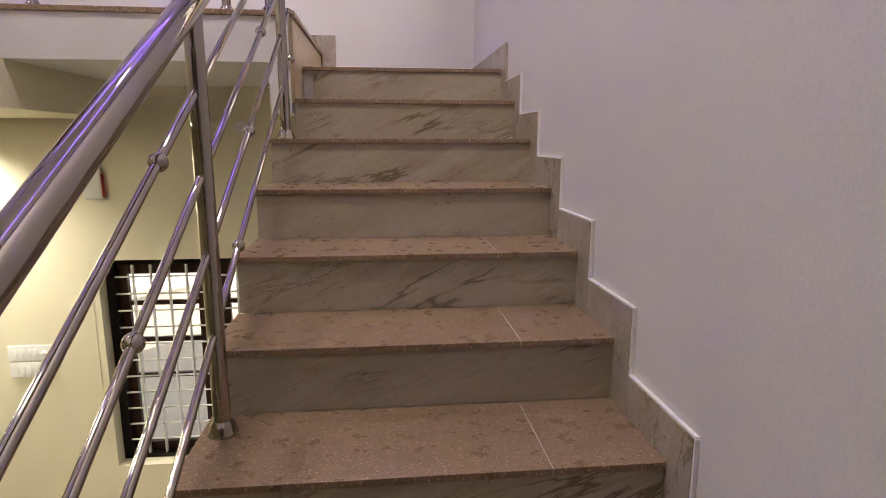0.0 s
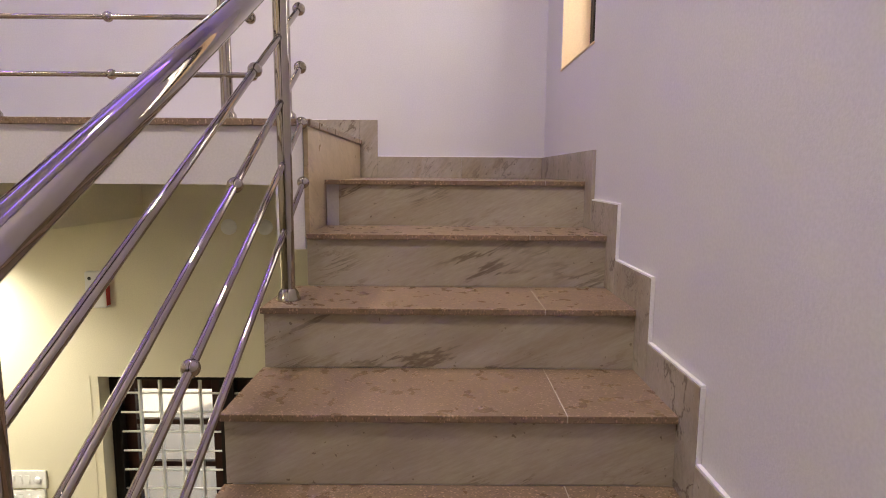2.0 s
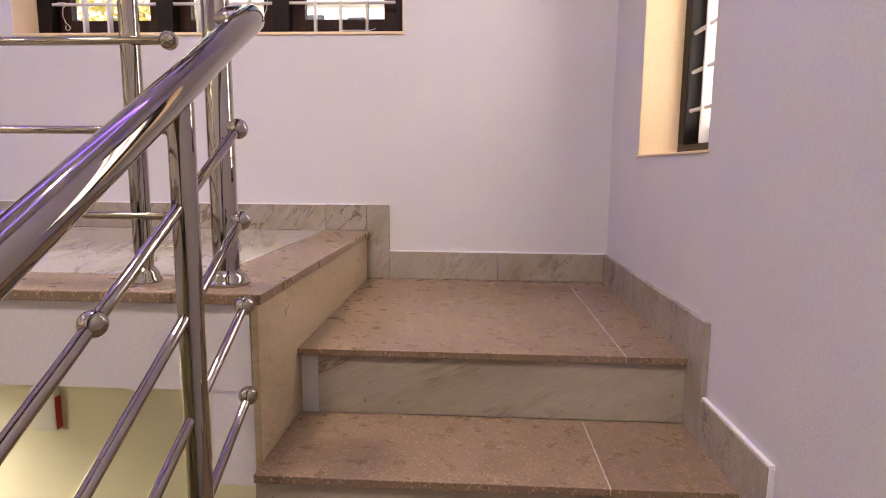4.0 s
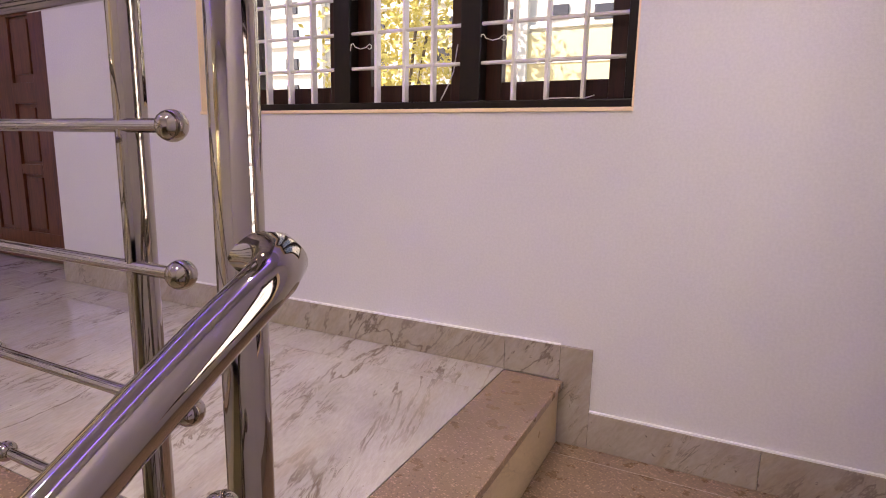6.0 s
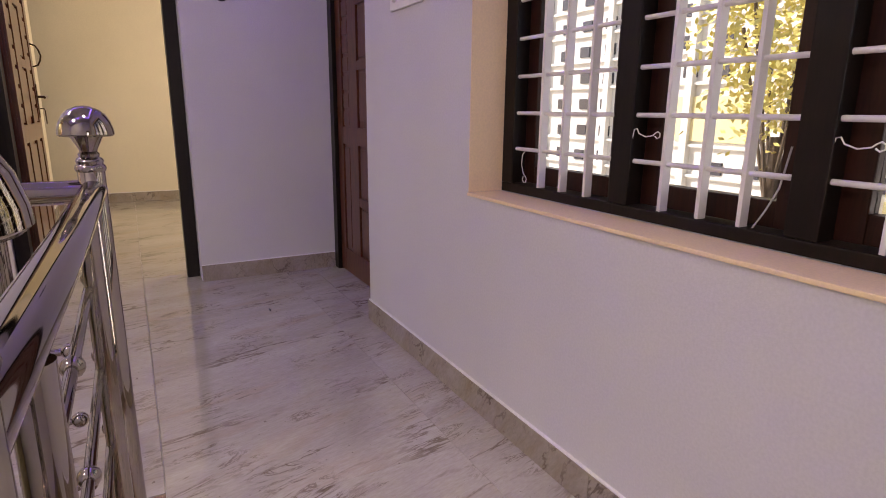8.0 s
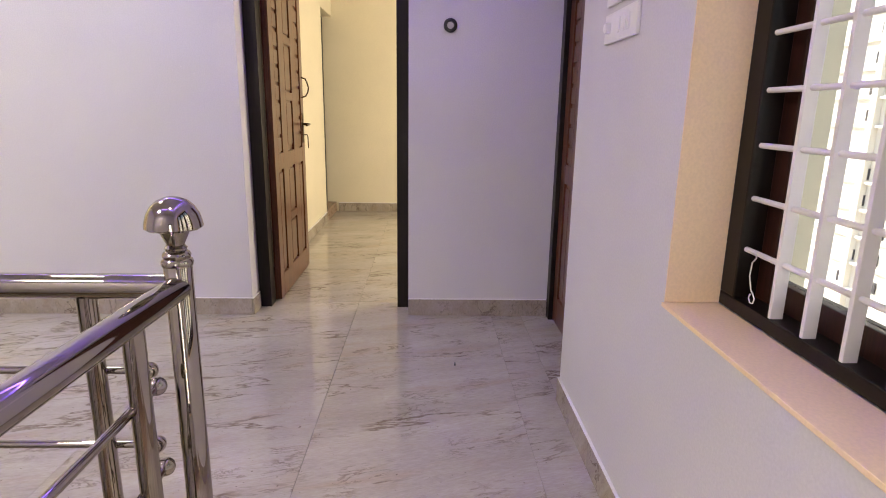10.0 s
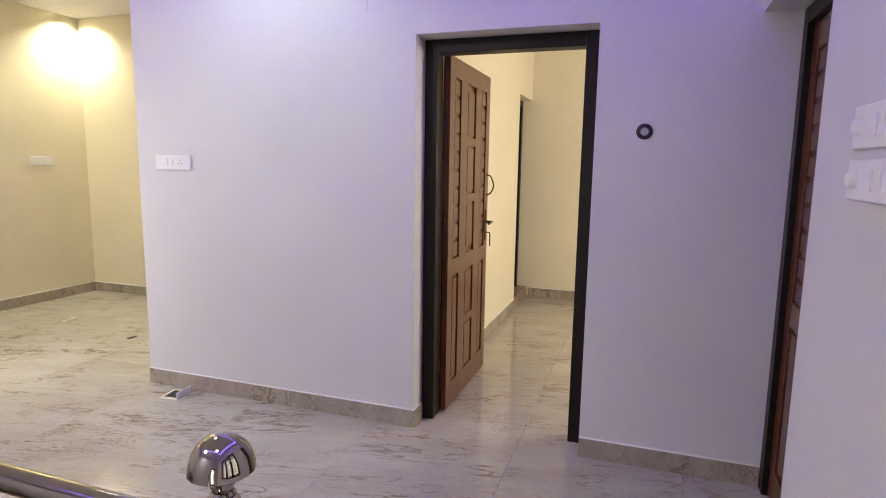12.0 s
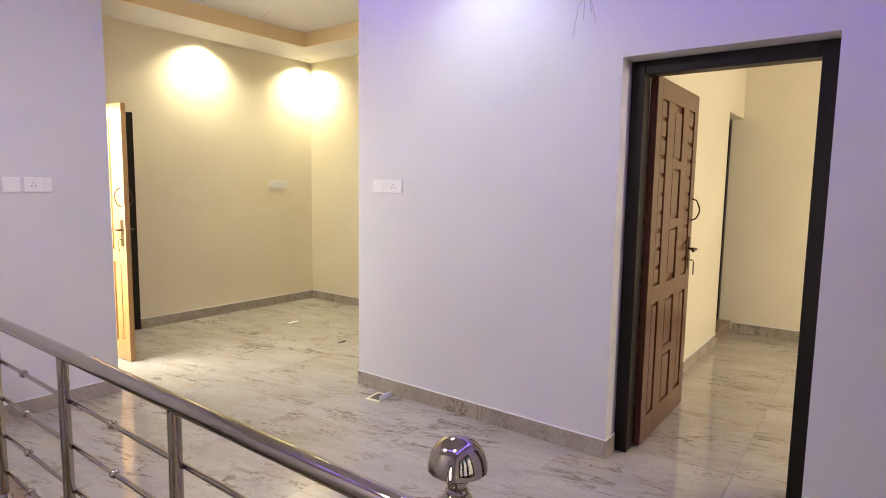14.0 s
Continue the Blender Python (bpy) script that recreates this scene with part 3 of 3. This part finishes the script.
w = barred_window("window_1", pose(-1.366, 0.128, 0.745), 1.512, 1.40, [(0.060, 0.499), (0.565, 0.972), (1.038, 1.463)], 0.052, 0.142, 0.1125, "dark wooden three-bay window with white grille bars",
                  fins=((0.194, 0.296, 0.401), (0.665, 0.772, 0.874), (1.142, 1.243, 1.349)))
for x in (0.565, 1.035):
    part("window_stay", hook(bmesh.new(), x, 0.006, 0.215, -0.08, 0.075), BARS, w, "bent wire window stay", True)
part("window_stay", hook(bmesh.new(), 0.110, 0.004, 0.150, -1.42, 0.10), BARS, w, "hanging wire window stay", True)
part("window_stay", sweep(bmesh.new(), [(1.24, 0.002, 0.033), (1.30, 0.001, 0.034), (1.36, 0.003, 0.033), (1.385, 0.002, 0.040)], 0.0016, 6), BARS, w, "wire window stay lying on the frame", True)
part("pull_cord", sweep(bmesh.new(), [(0.955, 0.02, 0.20), (0.945, 0.015, 0.12), (0.925, 0.01, 0.07), (0.905, 0.008, 0.034)], 0.002, 6), SHADOWGREY, w, "thin cord hanging by the mullion", True)
part("window_sill", cube(0.0, 1.512, -0.134, 0.0, -0.0115, -0.001, 0.002), REVEAL, w, "peach painted sill")
part("reveal", cube(0.0005, 0.005, -0.128, 0.0, 0.0, 1.40), REVEAL, w, "peach painted reveal")
part("reveal", cube(1.507, 1.5115, -0.128, 0.0, 0.0, 1.40), REVEAL, w, "peach painted reveal")
part("reveal", cube(0.006, 1.506, -0.128, 0.0, 1.398, 1.404), REVEAL, w, "peach painted reveal")

w = barred_window("window_2", pose(1.045, -0.356, 0.288, 0, 0, -90), 0.554, 1.37, [(0.05, 0.504)], 0.052, 0.130, 0.1125, "narrow dark wooden window with white grille bars")
part("window_stay", hook(bmesh.new(), 0.16, 0.012, 0.10, 1.6, 0.10), BARS, w, "hanging wire window stay", True)
part("window_sill", cube(-0.004, 0.558, -0.122, 0.0, -0.0075, -0.001, 0.002), REVEAL, w, "peach painted sill")
part("reveal", cube(0.0005, 0.005, -0.117, 0.0, 0.0, 1.37), REVEAL, w, "peach painted reveal")
part("reveal", cube(0.549, 0.5535, -0.117, 0.0, 0.0, 1.37), REVEAL, w, "peach painted reveal")
part("reveal", cube(0.006, 0.548, -0.117, 0.0, 1.367, 1.373), REVEAL, w, "peach painted reveal")

w = barred_window("window_3", pose(-1.40, 0.09, -2.62), 1.10, 1.38, [(0.05, 0.60), (0.68, 1.05)], 0.060, 0.130, 0.112, "tall dark wooden window of the lower room with white grille", mids=(0.55, 0.80, 1.05))
part("reveal", cube(-0.045, -0.002, -0.088, 0.06, 0.0, 1.38), CREAM, w, "cream painted reveal")
w = group_of("window_4", "bright window of the room behind the lobby", "window", "structure", m=pose(-3.2, -9.1, 0.8))
part("window_frame", cube(0, 1.6, -0.05, 0.05, 0, 0.06), FRAMEWOOD, w)
part("window_frame", cube(0, 1.6, -0.05, 0.05, 1.44, 1.5), FRAMEWOOD, w)

# ---- doors ----


def door_leaf(name, m, w, h, label, lit=DOORWOOD):
    """A panelled leaf, local x along its width from the hinge, y its thickness, seen from -y."""
    e = tagged(new(name), label, "door", kind="structure")
    e.matrix_world = m
    t = 0.040
    leaf = part("leaf", cube(0, w, 0.014, t - 0.014, 0.004, h, 0.001), lit, e)
    sw, mid = 0.085 * w / 0.83, 0.80
    cols = [sw, sw + 0.115 * w / 0.83, w / 2 - 0.085 * w / 0.83, w / 2 + 0.085 * w / 0.83, w - sw - 0.115 * w / 0.83, w - sw]
    for face in (0, 1):
        y0, y1 = (0.0, 0.0145) if face == 0 else (t - 0.0145, t)
        part("stile", cube(0, cols[0], y0, y1, 0.004, h, 0.002), lit, leaf)
        part("stile", cube(cols[5], w, y0, y1, 0.004, h, 0.002), lit, leaf)
        part("muntin", cube(cols[1], cols[2], y0, y1, 0.15, h - 0.11, 0.002), lit, leaf)
        part("muntin", cube(cols[3], cols[4], y0, y1, 0.15, h - 0.11, 0.002), lit, leaf)
        part("rail", cube(cols[0], cols[5], y0, y1, 0.004, 0.15, 0.002), lit, leaf)
        part("rail", cube(cols[0], cols[5], y0 + 0.0002, y1 - 0.0002, mid, mid + 0.10, 0.002), lit, leaf)
        part("rail", cube(cols[0], cols[5], y0, y1, h - 0.11, h, 0.002), lit, leaf)
        p0, p1 = (0.004, 0.0145) if face == 0 else (t - 0.0145, t - 0.004)
        span = h - 0.11 - (mid + 0.10)
        for a, c in ((cols[0], cols[1]), (cols[4], cols[5])):
            for i in range(10):
                z0 = mid + 0.10 + span * i / 10
                part("panel", cube(a + 0.016, c - 0.016, p0, p1, z0 + 0.011, z0 + span / 10 - 0.011, 0.002), lit, leaf)
            part("panel", cube(a + 0.020, c - 0.020, p0, p1, 0.17, mid - 0.02, 0.003), lit, leaf)
        for i in range(3):
            z0 = mid + 0.10 + span * i / 3
            if i:
                part("rail", cube(cols[2], cols[3], y0, y1, z0 - 0.025, z0 + 0.025, 0.002), lit, leaf)
            part("panel", cube(cols[2] + 0.022, cols[3] - 0.022, p0, p1, z0 + 0.04, z0 + span / 3 - 0.04, 0.003), lit, leaf)
        part("rail", cube(cols[2], cols[3], y0, y1, 0.45, 0.50, 0.002), lit, leaf)
        part("panel", cube(cols[2] + 0.022, cols[3] - 0.022, p0, p1, 0.17, 0.435, 0.003), lit, leaf)
        part("panel", cube(cols[2] + 0.022, cols[3] - 0.022, p0, p1, 0.515, mid - 0.02, 0.003), lit, leaf)
        s = -1 if face == 0 else 1
        yh = 0.0 if face == 0 else t
        plate = part("lock_plate", cube(w - 0.065, w - 0.025, min(yh, yh + s * 0.005), max(yh, yh + s * 0.005), 0.93, 1.14, 0.002), BRASS, e, "bronze lock plate")
        part("door_handle", sweep(bmesh.new(), [(w - 0.045, yh, 1.06), (w - 0.045, yh + s * 0.045, 1.06), (w - 0.06, yh + s * 0.052, 1.06), (w - 0.15, yh + s * 0.05, 1.055)], 0.008, 10), BRASS, plate, "bronze lever handle", True)
        diamond = [(w - 0.045, yh, 1.385), (w - 0.045, yh + s * 0.03, 1.375), (w - 0.052, yh + s * 0.045, 1.345), (w - 0.045, yh + s * 0.052, 1.315), (w - 0.038, yh + s * 0.045, 1.285), (w - 0.045, yh + s * 0.03, 1.255), (w - 0.045, yh, 1.245)]
        part("pull", sweep(bmesh.new(), diamond, 0.005, 8), BRASS, e, "bronze pull", True)
    part("key", sweep(bmesh.new(), [(w - 0.045, -0.004, 0.985), (w - 0.045, -0.03, 0.985), (w - 0.043, -0.034, 0.97), (w - 0.04, -0.034, 0.89)], 0.004, 8), BRASS, e, "key hanging in the lock", True)
    return e


def door_frame(name, x0, x1, y0, y1, h, axis, label):
    e = group_of(name, label, "door frame", "structure")
    t = 0.07
    if axis == "y":
        part("jamb", cube(x0, x1, y0, y0 + t, 0, h, 0.003), FRAMEWOOD, e)
        part("jamb", cube(x0, x1, y1 - t, y1, 0, h, 0.003), FRAMEWOOD, e)
        part("head", cube(x0, x1, y0 + t, y1 - t, h - t, h, 0.003), FRAMEWOOD, e)
    else:
        part("jamb", cube(x0, x0 + t, y0, y1, 0, h, 0.003), FRAMEWOOD, e)
        part("jamb", cube(x1 - t, x1, y0, y1, 0, h, 0.003), FRAMEWOOD, e)
        part("head", cube(x0 + t, x1 - t, y0, y1, h - t, h, 0.003), FRAMEWOOD, e)
    return e


door_frame("door_frame_1", -3.535, -3.44, -1.566, -0.664, 2.098, "y", "black-brown wooden door frame of the bedroom")
door_leaf("door_1", pose(-3.56, -1.462, 0.004, 0, 0, 180) @ Matrix.Diagonal((1, 1, 1, 1)), 0.86, 2.04, "open brown teak door with carved panels and a bronze lever")
door_frame("door_frame_2", WEST + 0.002, -2.286, 0.15, 0.22, 2.098, "x", "black-brown wooden door frame beside the window")
door_leaf("door_2", pose(-3.24, 0.175, 0.004), 0.885, 2.02, "closed brown teak door with carved panels")
door_frame("door_frame_3", -3.058, -2.202, -6.32, -6.20, 2.098, "x", "black-brown wooden door frame of the back room")
# this leaf's golden tone paints in the daylight falling from the balcony side
door_leaf("door_3", pose(-2.45, -6.02, 0.004, 0, 0, 93), 0.84, 2.04, "open brown teak door with daylight painted into its golden colour", DAYLIT_TEAK)
e = door_frame("door_frame_4", -6.868, -6.222, -1.80, -1.73, 2.158, "x", "dark wooden frame of the inner bedroom doorway")
setting("threshold", cube(-6.868, -6.222, -1.83, -1.625, 0.0, 0.112, 0.004), TREAD, "raised brown granite threshold", "threshold")

door_frame("door_frame_5", -2.10, -2.0, -5.948, -4.952, 2.098, "y", "black-brown wooden frame of the bright balcony doorway")

# ---- small fittings ----


def switch_plate(m, w, h, bits, label):
    """A plate in the x-z plane facing -y, with rockers and knobs."""
    e = group_of("switch_plate", label, "switch", group="switch plates", m=m)
    part("plate", cube(0, w, -0.011, 0.0, 0, h, 0.004), PLASTIC, e)
    for kind, a in bits:
        if kind == "rocker":
            part("rocker", cube(a, a + 0.02, -0.015, -0.0105, h * 0.25, h * 0.75, 0.0015), PLASTIC, e)
        elif kind == "knob":
            part("knob", lathe(bmesh.new(), [(0.016, 0), (0.015, 0.014), (0.012, 0.016)], seg=20), PLASTIC, e, "round regulator knob", True).matrix_local = pose(a, -0.011, h / 2, 90, 0, 0)
        else:
            for dx, dz in ((0, 0.012), (-0.01, -0.008), (0.01, -0.008)):
                part("socket_hole", lathe(bmesh.new(), [(0.0035, 0), (0.0035, 0.001)], seg=12), BLACK, e).matrix_local = pose(a + dx, -0.0107, h / 2 + dz, 90, 0, 0)
    return e


switch_plate(pose(-1.975, 0, 1.487), 0.285, 0.09, [("knob", 0.05), ("rocker", 0.12), ("rocker", 0.155), ("socket", 0.225)], "white switch plate with a round regulator and socket")
switch_plate(pose(-1.978, 0, 1.380), 0.285, 0.085, [("knob", 0.05), ("rocker", 0.13), ("rocker", 0.175), ("rocker", 0.21)], "white switch plate with a round regulator")
switch_plate(pose(WEST, -3.287, 1.394, 0, 0, 90), 0.267, 0.09, [("rocker", 0.075), ("rocker", 0.115), ("socket", 0.19)], "white switch plate with two rockers")
switch_plate(pose(-4.59, -6.21, 1.393, 0, 0, 180), 0.245, 0.088, [("rocker", 0.07), ("rocker", 0.15)], "white switch plate on the cream wall")
switch_plate(pose(-1.652, BACK, 1.371, 0, 0, 180), 0.148, 0.088, [("socket", 0.05), ("rocker", 0.10)], "white socket plate with three round holes")
switch_plate(pose(-1.546, BACK, 1.371, 0, 0, 180), 0.09, 0.088, [], "blank white square plate")
switch_plate(pose(-1.973, 0, -1.867), 0.26, 0.10, [("rocker", 0.03), ("rocker", 0.07), ("rocker", 0.11), ("rocker", 0.15), ("knob", 0.215)], "white switch plate in the lower room")
switch_plate(pose(-1.975, 0, -1.975), 0.25, 0.098, [("rocker", 0.03), ("rocker", 0.07), ("rocker", 0.11), ("rocker", 0.15), ("knob", 0.215)], "white switch plate in the lower room")

e = group_of("wall_ring", "black round wall fitting with a pale centre", "wall fitting", m=pose(WEST, -0.443, 1.61, 0, 90, 0))
part("rim", lathe(bmesh.new(), [(0.036, 0), (0.036, 0.008), (0.031, 0.012), (0.020, 0.012), (0.019, 0.006)], seg=28), BLACK, e, "", True)
part("centre", lathe(bmesh.new(), [(0.0185, 0.001), (0.017, 0.009)], seg=24), SHADOWGREY, e, "", True)

e = group_of("chime_box", "small white wall box with a black dot", "door chime", m=pose(-1.41, 0, -0.86))
part("case", cube(0, 0.105, -0.042, 0, 0, 0.19, 0.012), PLASTIC, e)
part("dot", lathe(bmesh.new(), [(0.009, 0), (0.009, 0.002)], seg=16), BLACK, e).matrix_local = pose(0.028, -0.0415, 0.155, 90, 0, 0)
part("stripe", cube(0.1045, 0.107, -0.036, -0.004, 0.012, 0.15), RED, e, "red side strip")
for x in (-0.674, -0.49):
    e = group_of("blanking_disc", "pale round cap on the lower wall", "wall fitting", group="round wall caps", m=pose(x, 0, -0.44, 90, 0, 0))
    part("cover", lathe(bmesh.new(), [(0.040, 0), (0.040, 0.010), (0.034, 0.018), (0.02, 0.022), (0.004, 0.023)], seg=28), PLASTIC, e, "", True)

e = group_of("floor_box", "open floor socket cut-out with loose debris", "floor socket", m=pose(-3.19, -3.12, 0.0, 0, 0, 8))
part("surround", cube(-0.075, 0.075, -0.06, 0.06, 0.0, 0.004, 0.001), CREAM, e)
part("hole", cube(-0.05, 0.05, -0.04, 0.04, 0.0042, 0.006), BLACK, e)
part("flap", cube(-0.07, 0.07, 0.055, 0.062, 0.003, 0.04, 0.001), PLASTIC, e)
for x, y, sx, mat in ((-4.2, -5.3, 0.06, PLASTIC), (-4.0, -4.35, 0.04, BLACK), (-2.62, -0.42, 0.012, BLACK)):
    tagged(part("debris", cube(x - sx, x + sx, y - sx * 0.3, y + sx * 0.3, 0.001, 0.008, 0.002), mat), "small scrap lying on the marble floor", "scrap")
bm = bmesh.new()
for dx, dy, dz in ((0.03, 0.05, -0.16), (0.05, -0.07, -0.22), (0.015, 0.02, -0.10), (0.03, -0.02, -0.13)):
    sweep(bm, [(WEST, -1.76, 2.46), (WEST + dx, -1.76 + dy * 0.5, 2.44 + dz * 0.3), (WEST + dx * 0.6, -1.76 + dy, 2.44 + dz)], 0.0018, 6)
tagged(part("loose_wires", bm, SHADOWGREY), "bare wires hanging out of the wall", "wires")
setting("wall_crack", sweep(bmesh.new(), [(-3.9, -5.2, 3.07), (-3.85, -5.3, 2.98)], 0.0015, 6), SHADOWGREY, "thin wire hanging from the lobby ceiling", "wire")

# ---- outside ----
setting("ground", cube(-80, 80, -80, 160, LOW - 0.6, LOW - 0.45), EARTH, "dry earth round the house", "ground")
rng = random.Random(4)
house = group_of("house", "sunlit white house across the yard with dark windows", "house")
part("wall", cube(-22, 9, 10.0, 18.0, LOW - 0.45, 7.5), FACADE, house)
part("roof", cube(-22.4, 9.4, 9.6, 18.4, 7.5, 7.8, 0.03), FACADE, house)
pane = None
for row in range(13):
    z = -2.9 + row * 0.66
    part("ledge", cube(-20, 8, 9.90, 10.0, z - 0.13, z - 0.06, 0.01), FACADE, house)
    for c in range(22):
        x = -16.5 + c * 0.84
        if (row + 2 * c) % 11 == 0:
            continue
        if pane is None:
            pane = part("window", cube(0, 0.36, -0.03, 0.03, 0, 0.27, 0.01), DARKPANE, house)
            ob = pane
        else:
            ob = new("window", pane.data)
            ob.parent = house
        ob.location = (x + rng.uniform(-0.05, 0.05), 9.985, z + rng.uniform(-0.03, 0.03))
for c in range(8):
    part("column", cube(-16.0 + c * 2.52 - 0.30, -16.0 + c * 2.52 - 0.12, 9.84, 10.0, LOW - 0.45, 6.0, 0.01), FACADE, house)
for x0, x1, z0 in ((-4.6, -0.6, -0.6), (-4.6, -0.6, 1.9), (-9.0, -7.2, 0.4)):
    part("panel", cube(x0, x1, 9.93, 9.975, z0, z0 + 0.95, 0.01), OCHRE, house, "sunlit yellow wall panel")


def tree(x, y, h):
    e = group_of("tree", "yellow-green tree in full sun", "tree", group="trees outside", m=pose(x, y, LOW - 0.46))
    bm = bmesh.new()
    sweep(bm, [(0, 0, 0), (0.05, 0.02, h * 0.3), (0, 0, h * 0.55)], 0.10, 10)
    tips = []
    for i in range(9):
        a = i * 2.4
        tip = Vector((math.cos(a) * h * 0.09, math.sin(a) * h * 0.09, h * (0.6 + 0.04 * i)))
        sweep(bm, [(0, 0, h * 0.4), tuple(tip * 0.6 + Vector((0, 0, h * 0.16))), tuple(tip)], 0.03, 6)
        tips.append(tip)
    part("trunk", bm, BARK, e)
    vs, fs = [], []
    for i in range(3000):
        c = rng.choice(tips) + Vector((rng.gauss(0, h * 0.045), rng.gauss(0, h * 0.045), rng.gauss(0, h * 0.06)))
        u = Vector((rng.gauss(0, 1), rng.gauss(0, 1), rng.gauss(0, 1))).normalized()
        v = u.orthogonal().normalized()
        s = 0.075
        k = len(vs)
        vs += [c - u * s, c + v * s * 0.45, c + u * s, c - v * s * 0.45]
        fs.append((k, k + 1, k + 2, k + 3))
    me = bpy.data.meshes.new("crown")
    me.from_pydata([tuple(p) for p in vs], [], fs)
    me.materials.append(LEAF)
    ob = new("crown", me)
    ob.parent = e


tree(-5.5, 8.2, 8.2)
tree(7.5, -1.5, 6.0)

# ---- floor tiles and skirting ----
floor = group_of("floor", "polished beige marble floor with brown diagonal veins", "floor", "structure")


def tiles(x0, x1, y0, y1, sx, sy, ox, oy):
    gx = sorted({x0, x1, *(ox + sx * i for i in range(-12, 13) if x0 + 0.02 < ox + sx * i < x1 - 0.02)})
    gy = sorted({y0, y1, *(oy + sy * i for i in range(-14, 14) if y0 + 0.02 < oy + sy * i < y1 - 0.02)})
    for a, c in zip(gx, gx[1:]):
        for d, f in zip(gy, gy[1:]):
            hx, hy = (c - a) / 2 - 0.0004, (f - d) / 2 - 0.0004
            ob = part("tile", cube(-hx, hx, -hy, hy, -0.02, 0, 0.0008), MARBLE, floor)
            ob.location = ((a + c) / 2, (d + f) / 2, 0)


tiles(-3.53, -0.162, -0.976, 0, 1.6, 0.8, -2.71, -0.976)
tiles(-3.53, -1.279, -6.40, -0.977, 1.6, 0.8, -2.71, -0.977)
tiles(-5.43, -3.531, -6.40, -3.23, 1.6, 0.8, -2.71, -0.977)
tiles(-6.87, -3.531, -1.63, 1.5, 1.6, 0.8, -2.71, -0.977)
tiles(-5.43, 0.0, -9.0, -6.401, 1.6, 0.8, -2.71, -0.977)
tiles(-3.306, -2.284, 0.0005, 0.215, 1.6, 0.8, -5.0, 3)


def skirting(name, axis, at, run, z, inward, label, length=0.6, height=0.098, start=None):
    """Skirting pieces on a wall face; inward +1 or -1 along the other axis."""
    e = group_of(name, label, "skirting", "structure")
    a = run[0]
    stops = [a]
    first = start if start is not None else a + length
    while first < run[1] - 0.03:
        stops.append(first)
        first += length
    stops.append(run[1])
    lo, hi = sorted((at + inward * 0.0005, at + inward * 0.012))
    for p, q in zip(stops, stops[1:]):
        if axis == "x":
            part("skirting_piece", cube(p, q - 0.001, lo, hi, z + 0.0005, z + height, 0.0015), SKIRT, e)
        else:
            part("skirting_piece", cube(lo, hi, p, q - 0.001, z + 0.0005, z + height, 0.0015), SKIRT, e)
    c0, c1 = sorted((at + inward * 0.0005, at + inward * 0.010))
    if axis == "x":
        part("caulk", cube(run[0], run[1], c0, c1, z + height, z + height + 0.005, 0.001), CAULK, e, "white plaster line")
    else:
        part("caulk", cube(c0, c1, run[0], run[1], z + height, z + height + 0.005, 0.001), CAULK, e, "white plaster line")
    return e


G = "veined grey marble skirting along the wall"
skirting("baseboard_north", "x", 0, (-2.283, -0.0), 0, -1, G, 0.55, start=-1.812)
e = skirting("baseboard_landing", "x", 0, (0.09, EAST - 0.012), FIRST_Z, -1, G, 0.42, 0.106)
part("skirting_piece", cube(0.002, 0.0895, -0.012, -0.0005, FIRST_Z, 0.100, 0.0015), SKIRT, e)
part("skirting_piece", cube(-0.16, 0.001, -0.0125, -0.0005, 0.0005, 0.100, 0.0015), SKIRT, e)
skirting("baseboard_west", "y", WEST, (-3.43, -1.567), 0, 1, G, 0.95, start=-2.2)
skirting("baseboard_west_end", "y", WEST, (-0.663, 0.148), 0, 1, G, 0.9)
skirting("baseboard_door", "x", -1.567, (-3.43, WEST + 0.012), 0, 1, G)
skirting("baseboard_south", "x", BACK, (-2.14, WELL_X), 0, 1, G)
skirting("baseboard_lobby_end", "y", -2.14, (-4.78, BACK + 0.012), 0, -1, G)
skirting("baseboard_lobby_back", "x", -6.21, (-5.23, -3.06), 0, 1, G)
skirting("baseboard_lobby_side", "y", -5.23, (-6.2, -3.43), 0, 1, G)
skirting("baseboard_bedroom", "x", -1.63, (-6.2, -3.54), 0, 1, G)
skirting("baseboard_bedroom_back", "y", -6.87, (-1.6, 1.5), 0, 1, G)
skirt = group_of("baseboard_stairs", "stepped marble skirting climbing beside the stairs", "skirting", "structure")
part("skirting_piece", cube(EAST - 0.012, EAST - 0.0005, FIRST_Y - 0.095, -0.0005, FIRST_Z - RISE, FIRST_Z + 0.106, 0.0015), SKIRT, skirt)
for k in range(1, 20):
    y, z = nose(k)
    part("skirting_piece", cube(EAST - 0.012, EAST - 0.0005, y - 0.095, y - 0.096 + GOING, z - RISE, z + 0.098, 0.0015), SKIRT, skirt)
    part("caulk", cube(EAST - 0.010, EAST - 0.0005, y - 0.098, y - 0.096 + GOING, z + 0.098, z + 0.103, 0.001), CAULK, skirt)
    part("caulk", cube(EAST - 0.010, EAST - 0.0005, y - 0.100, y - 0.0955, z - RISE + 0.098, z + 0.098, 0.001), CAULK, skirt)
